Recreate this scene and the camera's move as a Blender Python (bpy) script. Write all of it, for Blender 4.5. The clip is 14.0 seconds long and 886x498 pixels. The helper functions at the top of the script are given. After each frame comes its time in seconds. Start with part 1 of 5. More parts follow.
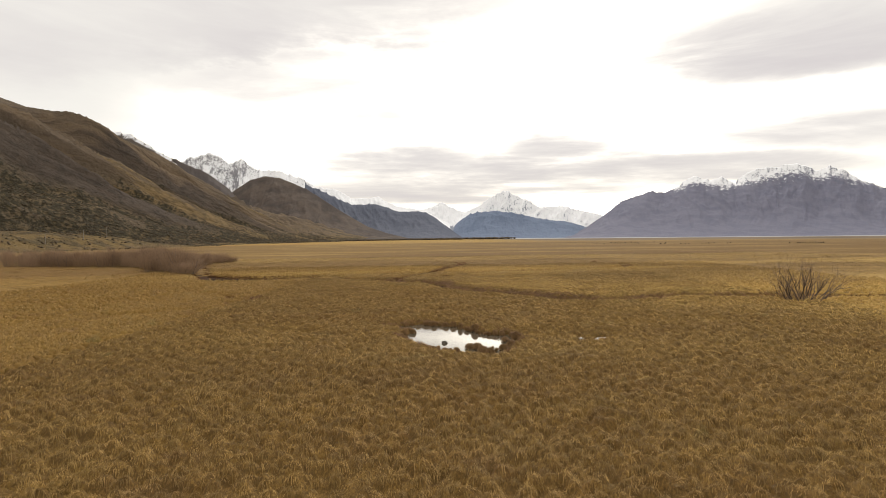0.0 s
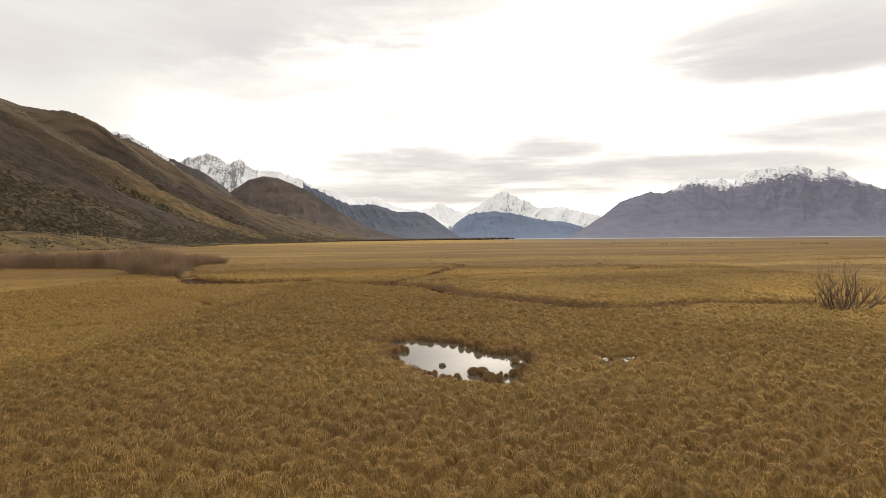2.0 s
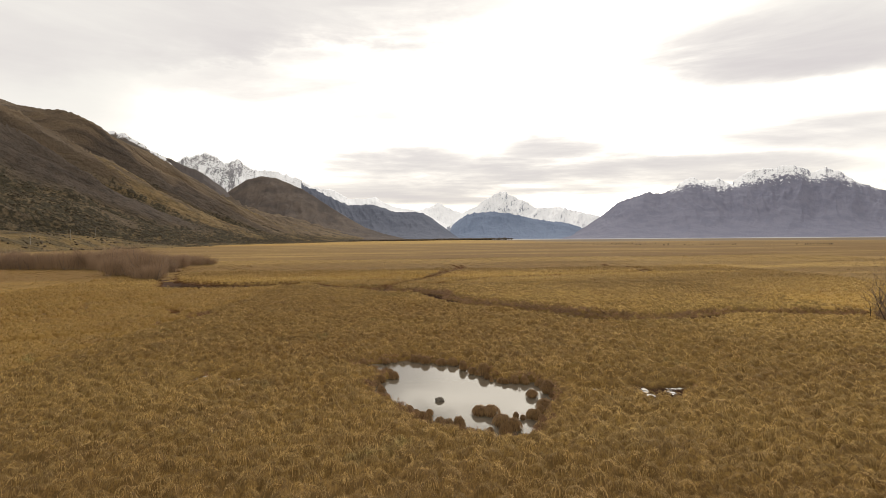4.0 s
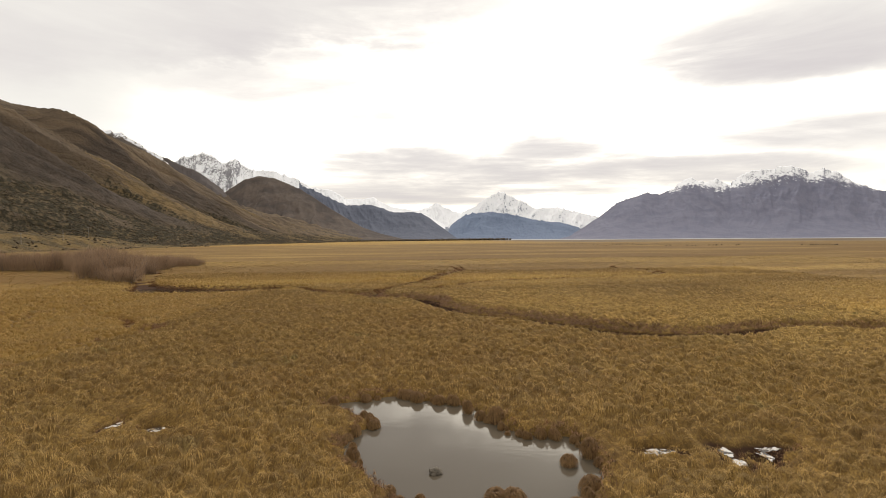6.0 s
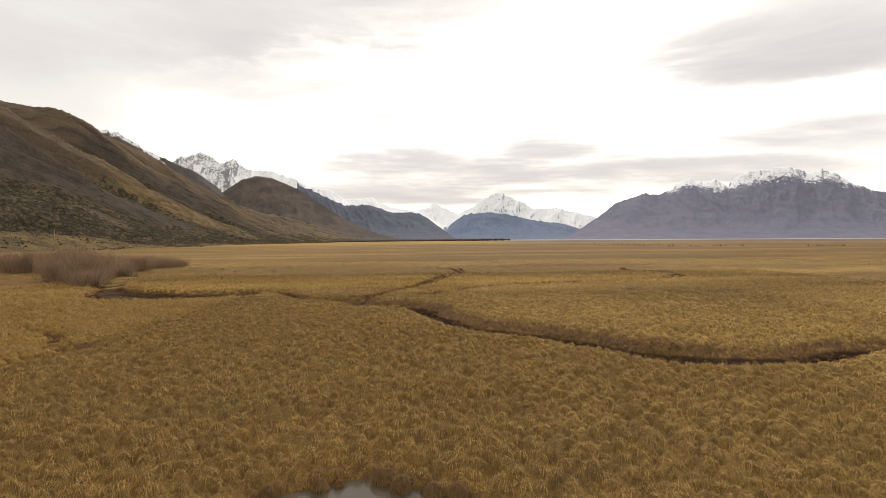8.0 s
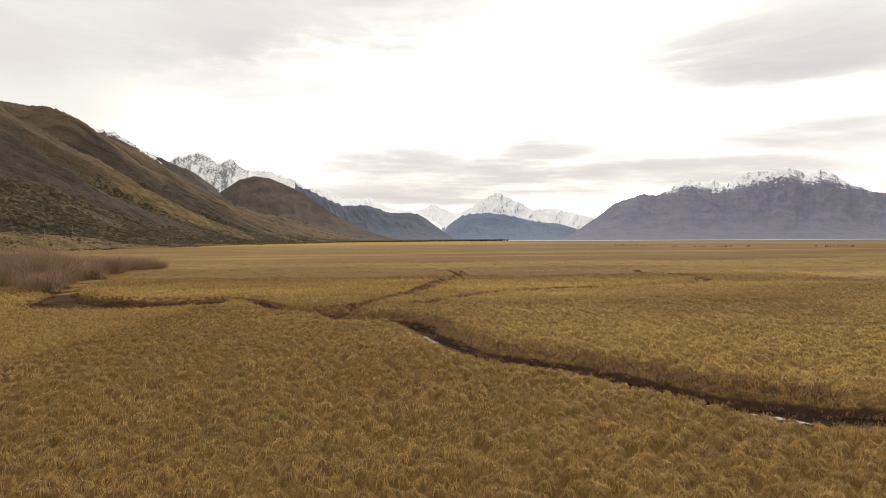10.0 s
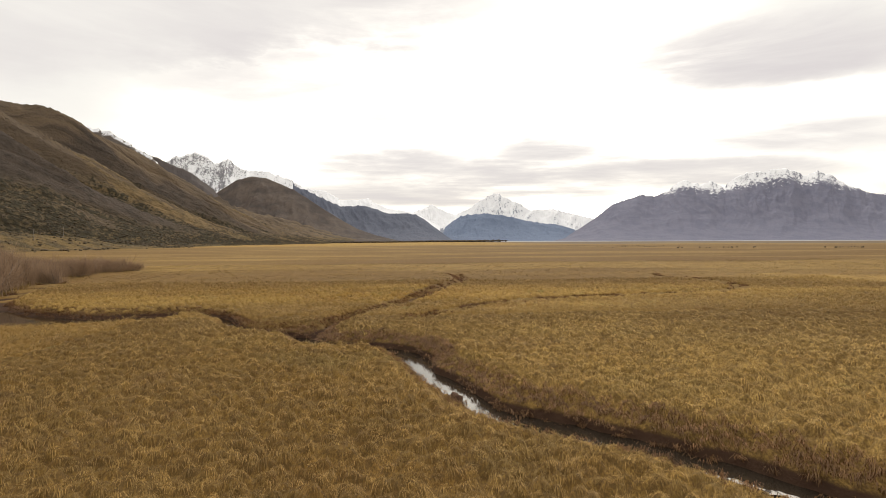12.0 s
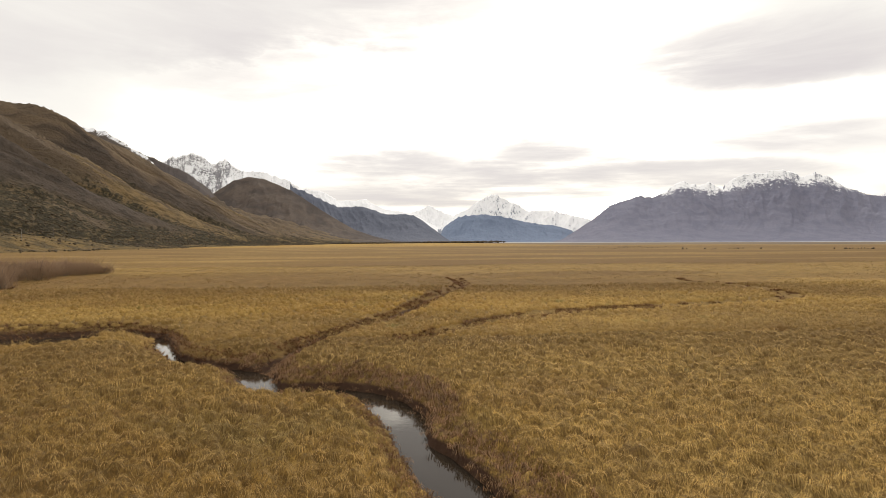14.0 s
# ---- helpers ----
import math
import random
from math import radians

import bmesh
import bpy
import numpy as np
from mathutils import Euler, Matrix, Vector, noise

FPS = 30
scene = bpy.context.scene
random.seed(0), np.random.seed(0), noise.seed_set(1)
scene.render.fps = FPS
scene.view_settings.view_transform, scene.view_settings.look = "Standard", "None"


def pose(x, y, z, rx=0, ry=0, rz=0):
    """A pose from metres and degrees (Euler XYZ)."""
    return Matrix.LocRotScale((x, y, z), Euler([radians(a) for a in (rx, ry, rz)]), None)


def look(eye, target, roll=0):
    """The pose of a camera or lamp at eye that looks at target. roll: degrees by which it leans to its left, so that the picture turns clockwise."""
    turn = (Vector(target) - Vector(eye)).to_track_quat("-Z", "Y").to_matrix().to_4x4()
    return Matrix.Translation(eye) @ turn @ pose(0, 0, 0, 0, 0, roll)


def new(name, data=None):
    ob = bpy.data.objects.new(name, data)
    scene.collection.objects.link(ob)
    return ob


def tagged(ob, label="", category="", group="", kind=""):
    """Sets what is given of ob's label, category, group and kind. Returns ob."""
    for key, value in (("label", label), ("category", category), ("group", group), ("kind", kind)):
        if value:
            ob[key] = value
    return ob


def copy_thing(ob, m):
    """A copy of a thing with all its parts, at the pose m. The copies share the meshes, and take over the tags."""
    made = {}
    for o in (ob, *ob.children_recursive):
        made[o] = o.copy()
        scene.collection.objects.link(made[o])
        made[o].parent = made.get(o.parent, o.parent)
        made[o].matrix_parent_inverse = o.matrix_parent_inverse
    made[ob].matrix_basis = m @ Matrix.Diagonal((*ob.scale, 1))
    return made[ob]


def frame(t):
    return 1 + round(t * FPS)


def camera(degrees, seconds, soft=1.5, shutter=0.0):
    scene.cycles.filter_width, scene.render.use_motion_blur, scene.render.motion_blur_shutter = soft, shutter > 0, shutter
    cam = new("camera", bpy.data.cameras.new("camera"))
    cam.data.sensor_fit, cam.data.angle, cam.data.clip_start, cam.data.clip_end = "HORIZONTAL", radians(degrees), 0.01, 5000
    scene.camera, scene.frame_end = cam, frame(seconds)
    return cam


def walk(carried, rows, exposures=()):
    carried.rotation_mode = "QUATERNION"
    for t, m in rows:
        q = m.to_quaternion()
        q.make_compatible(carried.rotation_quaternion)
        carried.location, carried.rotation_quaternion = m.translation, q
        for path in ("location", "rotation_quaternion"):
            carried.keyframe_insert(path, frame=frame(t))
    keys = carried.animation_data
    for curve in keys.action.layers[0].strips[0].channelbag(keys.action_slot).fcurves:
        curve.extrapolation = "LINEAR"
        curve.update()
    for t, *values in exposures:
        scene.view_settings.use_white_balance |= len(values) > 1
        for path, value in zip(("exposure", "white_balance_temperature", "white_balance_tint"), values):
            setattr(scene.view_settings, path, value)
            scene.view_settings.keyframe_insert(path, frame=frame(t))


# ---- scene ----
cam = camera(84.0, 14.0, soft=0.82)
PATH = [
    # seconds, x, y, z, pitch, roll, yaw
    (0.0, -0.003, 0.023, 5.998, -1.280, -0.872, 0.000),
    (0.5, 0.008, 1.284, 6.020, -1.269, -0.859, -0.040),
    (1.0, 0.019, 2.544, 6.037, -1.259, -0.847, -0.082),
    (1.5, 0.030, 3.813, 6.049, -1.249, -0.834, -0.126),
    (2.0, 0.041, 5.098, 6.056, -1.240, -0.821, -0.172),
    (2.5, 0.053, 6.409, 6.059, -1.232, -0.809, -0.219),
    (3.0, 0.065, 7.752, 6.057, -1.224, -0.796, -0.268),
    (3.5, 0.078, 9.134, 6.050, -1.216, -0.783, -0.316),
    (4.0, 0.091, 10.561, 6.040, -1.208, -0.771, -0.366),
    (4.5, 0.104, 12.036, 6.027, -1.200, -0.758, -0.415),
    (5.0, 0.118, 13.565, 6.010, -1.192, -0.745, -0.465),
    (5.5, 0.132, 15.150, 5.990, -1.184, -0.733, -0.514),
    (6.0, 0.148, 16.793, 5.967, -1.175, -0.720, -0.564),
    (6.5, 0.163, 18.495, 5.941, -1.166, -0.707, -0.613),
    (7.0, 0.180, 20.258, 5.914, -1.156, -0.695, -0.662),
    (7.5, 0.197, 22.080, 5.884, -1.145, -0.682, -0.711),
    (8.0, 0.214, 23.961, 5.853, -1.134, -0.669, -0.760),
    (8.5, 0.233, 25.898, 5.820, -1.121, -0.657, -0.809),
    (9.0, 0.253, 27.889, 5.785, -1.108, -0.644, -0.859),
    (9.5, 0.273, 29.931, 5.750, -1.093, -0.631, -0.909),
    (10.0, 0.294, 32.017, 5.714, -1.076, -0.619, -0.959),
    (10.5, 0.317, 34.144, 5.678, -1.059, -0.606, -1.011),
    (11.0, 0.340, 36.304, 5.642, -1.039, -0.593, -1.064),
    (11.5, 0.364, 38.491, 5.605, -1.018, -0.581, -1.119),
    (12.0, 0.390, 40.697, 5.569, -0.995, -0.568, -1.176),
    (12.5, 0.416, 42.914, 5.534, -0.970, -0.555, -1.236),
    (13.0, 0.444, 45.130, 5.500, -0.943, -0.542, -1.299),
    (13.5, 0.473, 47.337, 5.466, -0.914, -0.530, -1.366),
    (14.0, 0.503, 49.523, 5.435, -0.882, -0.517, -1.437),
]


def aimed(x, y, z, pitch, roll, yaw):
    """A level camera turned by yaw to the left, then raised by pitch and leaned by roll, in degrees."""
    a, b = radians(yaw), radians(pitch)
    way = Vector((-math.sin(a) * math.cos(b), math.cos(a) * math.cos(b), math.sin(b)))
    return look((x, y, z), Vector((x, y, z)) + way, roll)


walk(cam, [(t, aimed(x, y, z, pitch, roll, yaw)) for t, x, y, z, pitch, roll, yaw in PATH],
     exposures=[(0.0, 0.0), (8.0, 0.01), (14.0, 0.07)])

# ---------------------------------------------------------------- light
SUN_TURN, SUN_HEIGHT = 8.0, 46.0        # degrees to the right of straight ahead, and above the plain


def math_node(nt, op, a, b=0.0, c=0.0, clamp=False):
    n = nt.nodes.new("ShaderNodeMath")
    n.operation, n.use_clamp = op, clamp
    for i, v in enumerate((a, b, c)):
        if isinstance(v, (int, float)):
            n.inputs[i].default_value = v
        else:
            nt.links.new(v, n.inputs[i])
    return n.outputs[0]


def mix_colour(nt, fac, a, b, blend="MIX"):
    n = nt.nodes.new("ShaderNodeMix")
    n.data_type, n.blend_type = "RGBA", blend
    for sock, v in ((n.inputs[0], fac), (n.inputs[6], a), (n.inputs[7], b)):
        if isinstance(v, (int, float)):
            sock.default_value = v
        elif isinstance(v, tuple):
            sock.default_value = (*v, 1.0)
        else:
            nt.links.new(v, sock)
    return n.outputs[2]


def smooth_range(nt, value, lo, hi):
    n = nt.nodes.new("ShaderNodeMapRange")
    n.interpolation_type = "SMOOTHSTEP"
    nt.links.new(value, n.inputs[0])
    n.inputs[1].default_value, n.inputs[2].default_value = lo, hi
    return n.outputs[0]


def noise_tex(nt, vector, scale, detail=4.0, rough=0.55, distortion=0.0):
    n = nt.nodes.new("ShaderNodeTexNoise")
    nt.links.new(vector, n.inputs["Vector"])
    n.inputs["Scale"].default_value, n.inputs["Detail"].default_value = scale, detail
    n.inputs["Roughness"].default_value, n.inputs["Distortion"].default_value = rough, distortion
    return n.outputs["Fac"]


def scaled(nt, vector, x, y, z, dx=0.0, dy=0.0, dz=0.0):
    n = nt.nodes.new("ShaderNodeMapping")
    nt.links.new(vector, n.inputs[0])
    n.inputs["Scale"].default_value = (x, y, z)
    n.inputs["Location"].default_value = (dx, dy, dz)
    return n.outputs[0]


def combine(nt, x, y, z):
    n = nt.nodes.new("ShaderNodeCombineXYZ")
    for i, v in enumerate((x, y, z)):
        if isinstance(v, (int, float)):
            n.inputs[i].default_value = v
        else:
            nt.links.new(v, n.inputs[i])
    return n.outputs[0]


def make_world():
    world = bpy.data.worlds.new("overcast_sky")
    scene.world = world
    world.use_nodes = True
    nt = world.node_tree
    nt.nodes.clear()
    sky = nt.nodes.new("ShaderNodeTexSky")
    sky.sky_type, sky.sun_disc = "NISHITA", False
    sky.sun_elevation, sky.sun_rotation = radians(SUN_HEIGHT), radians(SUN_TURN)
    coord = nt.nodes.new("ShaderNodeTexCoord")
    way = coord.outputs["Generated"]
    sep = nt.nodes.new("ShaderNodeSeparateXYZ")
    nt.links.new(way, sep.inputs[0])
    dx, dy, dz = sep.outputs
    # the cloud deck, as a plane overhead: streaks crowd towards the horizon
    up = math_node(nt, "ADD", math_node(nt, "MAXIMUM", dz, 0.0), 0.10)
    flat = combine(nt, math_node(nt, "DIVIDE", dx, up), math_node(nt, "DIVIDE", dy, up), 0.0)
    wisps = noise_tex(nt, scaled(nt, flat, 0.55, 1.1, 1.0, 3.1, 7.4), 1.3, 6.0, 0.55, 0.3)
    banks = noise_tex(nt, scaled(nt, flat, 0.35, 0.7, 1.0, 11.0, 2.0), 0.9, 3.0, 0.5, 0.2)
    # tangents across and upward, for the large banks of cloud
    ahead = math_node(nt, "MAXIMUM", dy, 0.12)
    u = math_node(nt, "DIVIDE", dx, ahead)
    v = math_node(nt, "DIVIDE", dz, ahead)
    warp = noise_tex(nt, scaled(nt, way, 3.0, 3.0, 9.0), 1.6, 5.0, 0.6)
    push = math_node(nt, "SUBTRACT", warp, 0.5)

    def bank(cu, cv, ru, rv, tilt, wobble):
        a = math_node(nt, "SUBTRACT", u, cu)
        b = math_node(nt, "SUBTRACT", math_node(nt, "SUBTRACT", v, cv), math_node(nt, "MULTIPLY", a, tilt))
        b = math_node(nt, "ADD", b, math_node(nt, "MULTIPLY", push, wobble))
        q = math_node(nt, "ADD", math_node(nt, "POWER", math_node(nt, "ABSOLUTE", math_node(nt, "DIVIDE", a, ru)), 2.0),
                      math_node(nt, "POWER", math_node(nt, "ABSOLUTE", math_node(nt, "DIVIDE", b, rv)), 2.0))
        return smooth_range(nt, q, 1.15, 0.0)

    grey = None
    for cu, cv, ru, rv, tilt, wobble, amount in (
            (-0.36, 0.47, 0.62, 0.13, 0.02, 0.22, 0.75),
            (-0.85, 0.43, 0.42, 0.14, 0.05, 0.22, 0.55),
            (-0.26, 0.30, 0.34, 0.11, -0.08, 0.22, 0.50),
            (-0.18, 0.235, 0.16, 0.05, 0.10, 0.12, 0.40),
            (0.70, 0.385, 0.42, 0.11, 0.13, 0.14, 0.85),
            (0.40, 0.325, 0.14, 0.07, -0.05, 0.10, 0.45),
            (0.74, 0.205, 0.34, 0.060, 0.08, 0.09, 0.60),
            (0.12, 0.120, 0.52, 0.070, 0.03, 0.06, 1.0),
            (-0.09, 0.155, 0.24, 0.040, 0.05, 0.05, 0.95),
            (0.23, 0.175, 0.16, 0.050, 0.05, 0.06, 0.80),
            (0.54, 0.135, 0.42, 0.045, 0.04, 0.06, 0.90)):
        m = math_node(nt, "MULTIPLY", bank(cu, cv, ru, rv, tilt, wobble), amount)
        grey = m if grey is None else math_node(nt, "MAXIMUM", grey, m)
    streaks = noise_tex(nt, scaled(nt, way, 3.0, 3.0, 22.0, 2.0), 1.0, 6.0, 0.62, 0.35)
    grey = math_node(nt, "MULTIPLY", grey, smooth_range(nt, math_node(nt, "ADD", math_node(nt, "MULTIPLY", wisps, 0.5), math_node(nt, "MULTIPLY", streaks, 0.5)), 0.15, 0.72))
    grey = math_node(nt, "ADD", grey, math_node(nt, "MULTIPLY", smooth_range(nt, banks, 0.50, 0.85), 0.30))
    grey = math_node(nt, "ADD", grey, math_node(nt, "MULTIPLY", smooth_range(nt, wisps, 0.50, 0.85), 0.16), clamp=True)
    # the cloud is thinnest, and so brightest, round the hidden sun
    glow = bank(0.16, 0.19, 0.95, 0.38, 0.06, 0.16)
    glow = math_node(nt, "MULTIPLY", math_node(nt, "POWER", glow, 2.0), math_node(nt, "ADD", 0.45, math_node(nt, "MULTIPLY", wisps, 1.1)))
    low = smooth_range(nt, v, 0.22, 0.03)
    white = mix_colour(nt, low, (0.965, 0.925, 0.850), (0.95, 0.885, 0.750))
    clear = math_node(nt, "SUBTRACT", 1.0, grey, clamp=True)
    glow = math_node(nt, "MULTIPLY", glow, math_node(nt, "POWER", clear, 3.0))
    white = mix_colour(nt, glow, white, (4.5, 4.15, 3.55))
    cloud = mix_colour(nt, grey, white, (0.70, 0.645, 0.635))
    dim = nt.nodes.new("ShaderNodeMix")
    dim.data_type, dim.blend_type = "RGBA", "MULTIPLY"
    dim.inputs[0].default_value = 1.0
    nt.links.new(sky.outputs[0], dim.inputs[6])
    dim.inputs[7].default_value = (0.10, 0.10, 0.10, 1.0)
    both = mix_colour(nt, 0.94, dim.outputs[2], cloud)
    back = nt.nodes.new("ShaderNodeBackground")
    nt.links.new(both, back.inputs[0])
    back.inputs[1].default_value = 1.0
    out = nt.nodes.new("ShaderNodeOutputWorld")
    nt.links.new(back.outputs[0], out.inputs[0])


make_world()
sun_data = bpy.data.lights.new("sun", "SUN")
sun_data.energy, sun_data.angle, sun_data.color = 1.4, radians(14), (1.0, 0.95, 0.87)
sun = new("sun", sun_data)
a, b = radians(SUN_TURN), radians(SUN_HEIGHT)
sun.matrix_world = look((math.sin(a) * math.cos(b) * 100, math.cos(a) * math.cos(b) * 100, math.sin(b) * 100), (0, 0, 0))

# ---------------------------------------------------------------- arithmetic of the land


def lattice(ix, iy, seed):
    h = (ix.astype(np.int64) * 374761393 + iy.astype(np.int64) * 668265263 + seed * 974634541) & 0xFFFFFFFF
    h = ((h ^ (h >> 13)) * 1274126177) & 0xFFFFFFFF
    h = ((h ^ (h >> 16)) * 1103515245) & 0xFFFFFFFF
    return ((h ^ (h >> 15)) & 0xFFFF) / 65535.0


def value_noise(x, y, seed=0):
    x, y = np.broadcast_arrays(np.asarray(x, float), np.asarray(y, float))
    ix, iy = np.floor(x), np.floor(y)
    fx, fy = x - ix, y - iy
    fx, fy = fx * fx * fx * (fx * (6 * fx - 15) + 10), fy * fy * fy * (fy * (6 * fy - 15) + 10)
    p = lattice(ix, iy, seed) * (1 - fx) + lattice(ix + 1, iy, seed) * fx
    q = lattice(ix, iy + 1, seed) * (1 - fx) + lattice(ix + 1, iy + 1, seed) * fx
    return p * (1 - fy) + q * fy


def fbm(x, y, seed=0, octaves=4, gain=0.5):
    total, amp, norm = 0.0, 1.0, 0.0
    for o in range(octaves):
        total = total + amp * value_noise(np.asarray(x) * 2 ** o + 17.3 * o, np.asarray(y) * 2 ** o - 9.1 * o, seed + o)
        norm += amp
        amp *= gain
    return total / norm


def ridged(x, y, seed=0, octaves=4, gain=0.5):
    total, amp, norm = 0.0, 1.0, 0.0
    for o in range(octaves):
        n = value_noise(np.asarray(x) * 2 ** o + 5.7 * o, np.asarray(y) * 2 ** o + 3.3 * o, seed + o)
        total = total + amp * (1 - np.abs(2 * n - 1)) ** 1.5
        norm += amp
        amp *= gain
    return total / norm


def smoothstep(lo, hi, v):
    t = np.clip((np.asarray(v, float) - lo) / (hi - lo), 0, 1)
    return t * t * (3 - 2 * t)


def rounded(points, steps=6, closed=False):
    """A smooth line through the given places (Catmull-Rom)."""
    p = np.array(points, float)
    n, out = len(p), []
    for i in range(n if closed else n - 1):
        if closed:
            a0, a1, a2, a3 = p[(i - 1) % n], p[i], p[(i + 1) % n], p[(i + 2) % n]
        else:
            a0, a1, a2, a3 = p[max(i - 1, 0)], p[i], p[i + 1], p[min(i + 2, n - 1)]
        for k in range(steps):
            t = k / steps
            out.append(0.5 * (2 * a1 + (a2 - a0) * t + (2 * a0 - 5 * a1 + 4 * a2 - a3) * t * t
                              + (3 * a1 - a0 - 3 * a2 + a3) * t ** 3))
    if not closed:
        out.append(p[-1])
    return np.array(out)


def line_distance(x, y, line):
    """Distance from each place to a line, and how far along the line (0 to 1) the nearest point is."""
    best = np.full(np.shape(x), 1e9)
    along = np.zeros(np.shape(x))
    n = len(line) - 1
    for i in range(n):
        ax, ay = line[i]
        bx, by = line[i + 1] - line[i]
        t = np.clip(((x - ax) * bx + (y - ay) * by) / (bx * bx + by * by + 1e-9), 0, 1)
        d = np.hypot(x - ax - t * bx, y - ay - t * by)
        near = d < best
        best = np.where(near, d, best)
        along = np.where(near, (i + t) / n, along)
    return best, along


def inside_loop(x, y, loop):
    odd = np.zeros(np.shape(x), bool)
    for i in range(len(loop)):
        (ax, ay), (bx, by) = loop[i], loop[(i + 1) % len(loop)]
        cross = (ay > y) != (by > y)
        odd ^= cross & (x < (bx - ax) * (y - ay) / (by - ay + 1e-12) + ax)
    return odd


# the stream, its side ditches and the pond, seen from above in metres
STREAM = rounded([(75, 44), (52, 47), (40, 48.6), (33, 48.3), (26, 49.9), (22.6, 50.2), (19, 48.7), (15.5, 48.6), (13.2, 49.0),
                  (11.3, 50.2), (10.05, 51.6), (8.95, 52.9), (6.8, 55.3), (4.6, 56.9), (2.7, 58.4), (1.7, 60.4), (0.7, 62.8),
                  (-0.1, 64.8), (-0.55, 66.9), (-1.5, 68.8), (-2.9, 69.8), (-4.5, 69.9), (-6.0, 70.1), (-7.1, 71.2), (-7.9, 72.7),
                  (-9.2, 73.7), (-11.6, 74.8), (-13.6, 76.6), (-15.6, 79.4), (-17.6, 82.4), (-20.6, 83.0), (-24.0, 80.9),
                  (-28.5, 80.2), (-33, 81.2), (-38, 83.8), (-44, 91), (-49, 99), (-57, 115), (-70, 134)], 5)
DITCH_A = rounded([(-7.6, 72.8), (-6.9, 77), (-6.4, 80), (-4.3, 84), (-2.4, 89), (-0.9, 94.4), (1.3, 103.5), (4.2, 112),
                   (4.6, 122), (2.6, 133), (0.5, 147)], 4)
DITCH_B = rounded([(-1.0, 78.2), (1.5, 80.8), (4.6, 84.2), (10, 87.6), (15.0, 89.2), (20.8, 91.2), (28.7, 93.3), (36.2, 97.2), (38.2, 106),
                   (36.4, 120)], 4)
DITCH_C = rounded([(-30, 60), (-25, 57), (-23.2, 53.5), (-20.4, 51.8), (-21.6, 48.6), (-23.4, 44), (-28, 41)], 4)
POND = rounded([(-4.0, 35.9), (-3.1, 36.1), (-2.5, 36.5), (-1.3, 36.75), (-0.7, 36.15), (0.4, 35.7), (1.1, 35.2), (1.55, 34.3), (2.1, 33.3),
                (2.7, 32.55), (3.65, 32.45), (4.3, 32.15), (4.42, 31.2), (4.4, 30.4), (4.2, 29.7), (3.6, 29.1), (3.5, 28.2), (3.1, 27.2),
                (2.6, 26.7), (1.7, 26.8), (1.0, 27.1), (0.3, 27.4), (-0.3, 28.0), (-0.75, 28.6), (-1.05, 29.3), (-1.45, 30.0), (-2.1, 30.6),
                (-2.55, 31.7), (-2.7, 32.6), (-2.45, 33.1), (-2.05, 33.7), (-2.6, 34.7), (-3.4, 35.5), (-3.9, 35.75)], 3, closed=True)
POOLS = [(-11.5, 34.3, 0.26, 0.5), (-9.7, 33.9, 0.45, 0.3), (6.7, 31.45, 0.62, 0.30), (8.72, 31.45, 0.22, 0.45), (8.7, 30.65, 0.28, 0.30),
         (10.15, 31.55, 0.62, 0.26), (9.75, 31.1, 0.22, 0.42)]
POND_LEVEL, STREAM_LEVEL = -0.50, -0.95


def wetness(x, y):
    """Distances, in metres, to the stream's middle, the ditches' middles and (negative inside) the pond's shore."""
    ds, along = line_distance(x, y, STREAM)
    da, ta = line_distance(x, y, DITCH_A)
    db, tb = line_distance(x, y, DITCH_B)
    dc, tc = line_distance(x, y, DITCH_C)
    dp, _ = line_distance(x, y, np.vstack([POND, POND[:1]]))
    dp = np.where(inside_loop(x, y, POND), -dp, dp)
    for cx, cy, rx, ry in POOLS:
        q = (np.hypot((x - cx) / rx, (y - cy) / ry) - 1) * min(rx, ry)
        dp = np.minimum(dp, q)
    return ds, along, da, ta, db, dc, dp


def stream_half(along):
    """Half the breadth of the stream's bed along its way."""
    return 0.67 + 0.22 * np.sin(along * 67) * np.sin(along * 29 + 1) + 2.4 * smoothstep(0.775, 0.81, along) * (1 - smoothstep(0.89, 0.93, along)) \
        - 0.38 * smoothstep(0.645, 0.675, along) * (1 - smoothstep(0.745, 0.775, along)) \
        + 0.24 * smoothstep(0.17, 0.20, along) * smoothstep(0.36, 0.32, along) - 0.15 * smoothstep(0.19, 0.16, along)


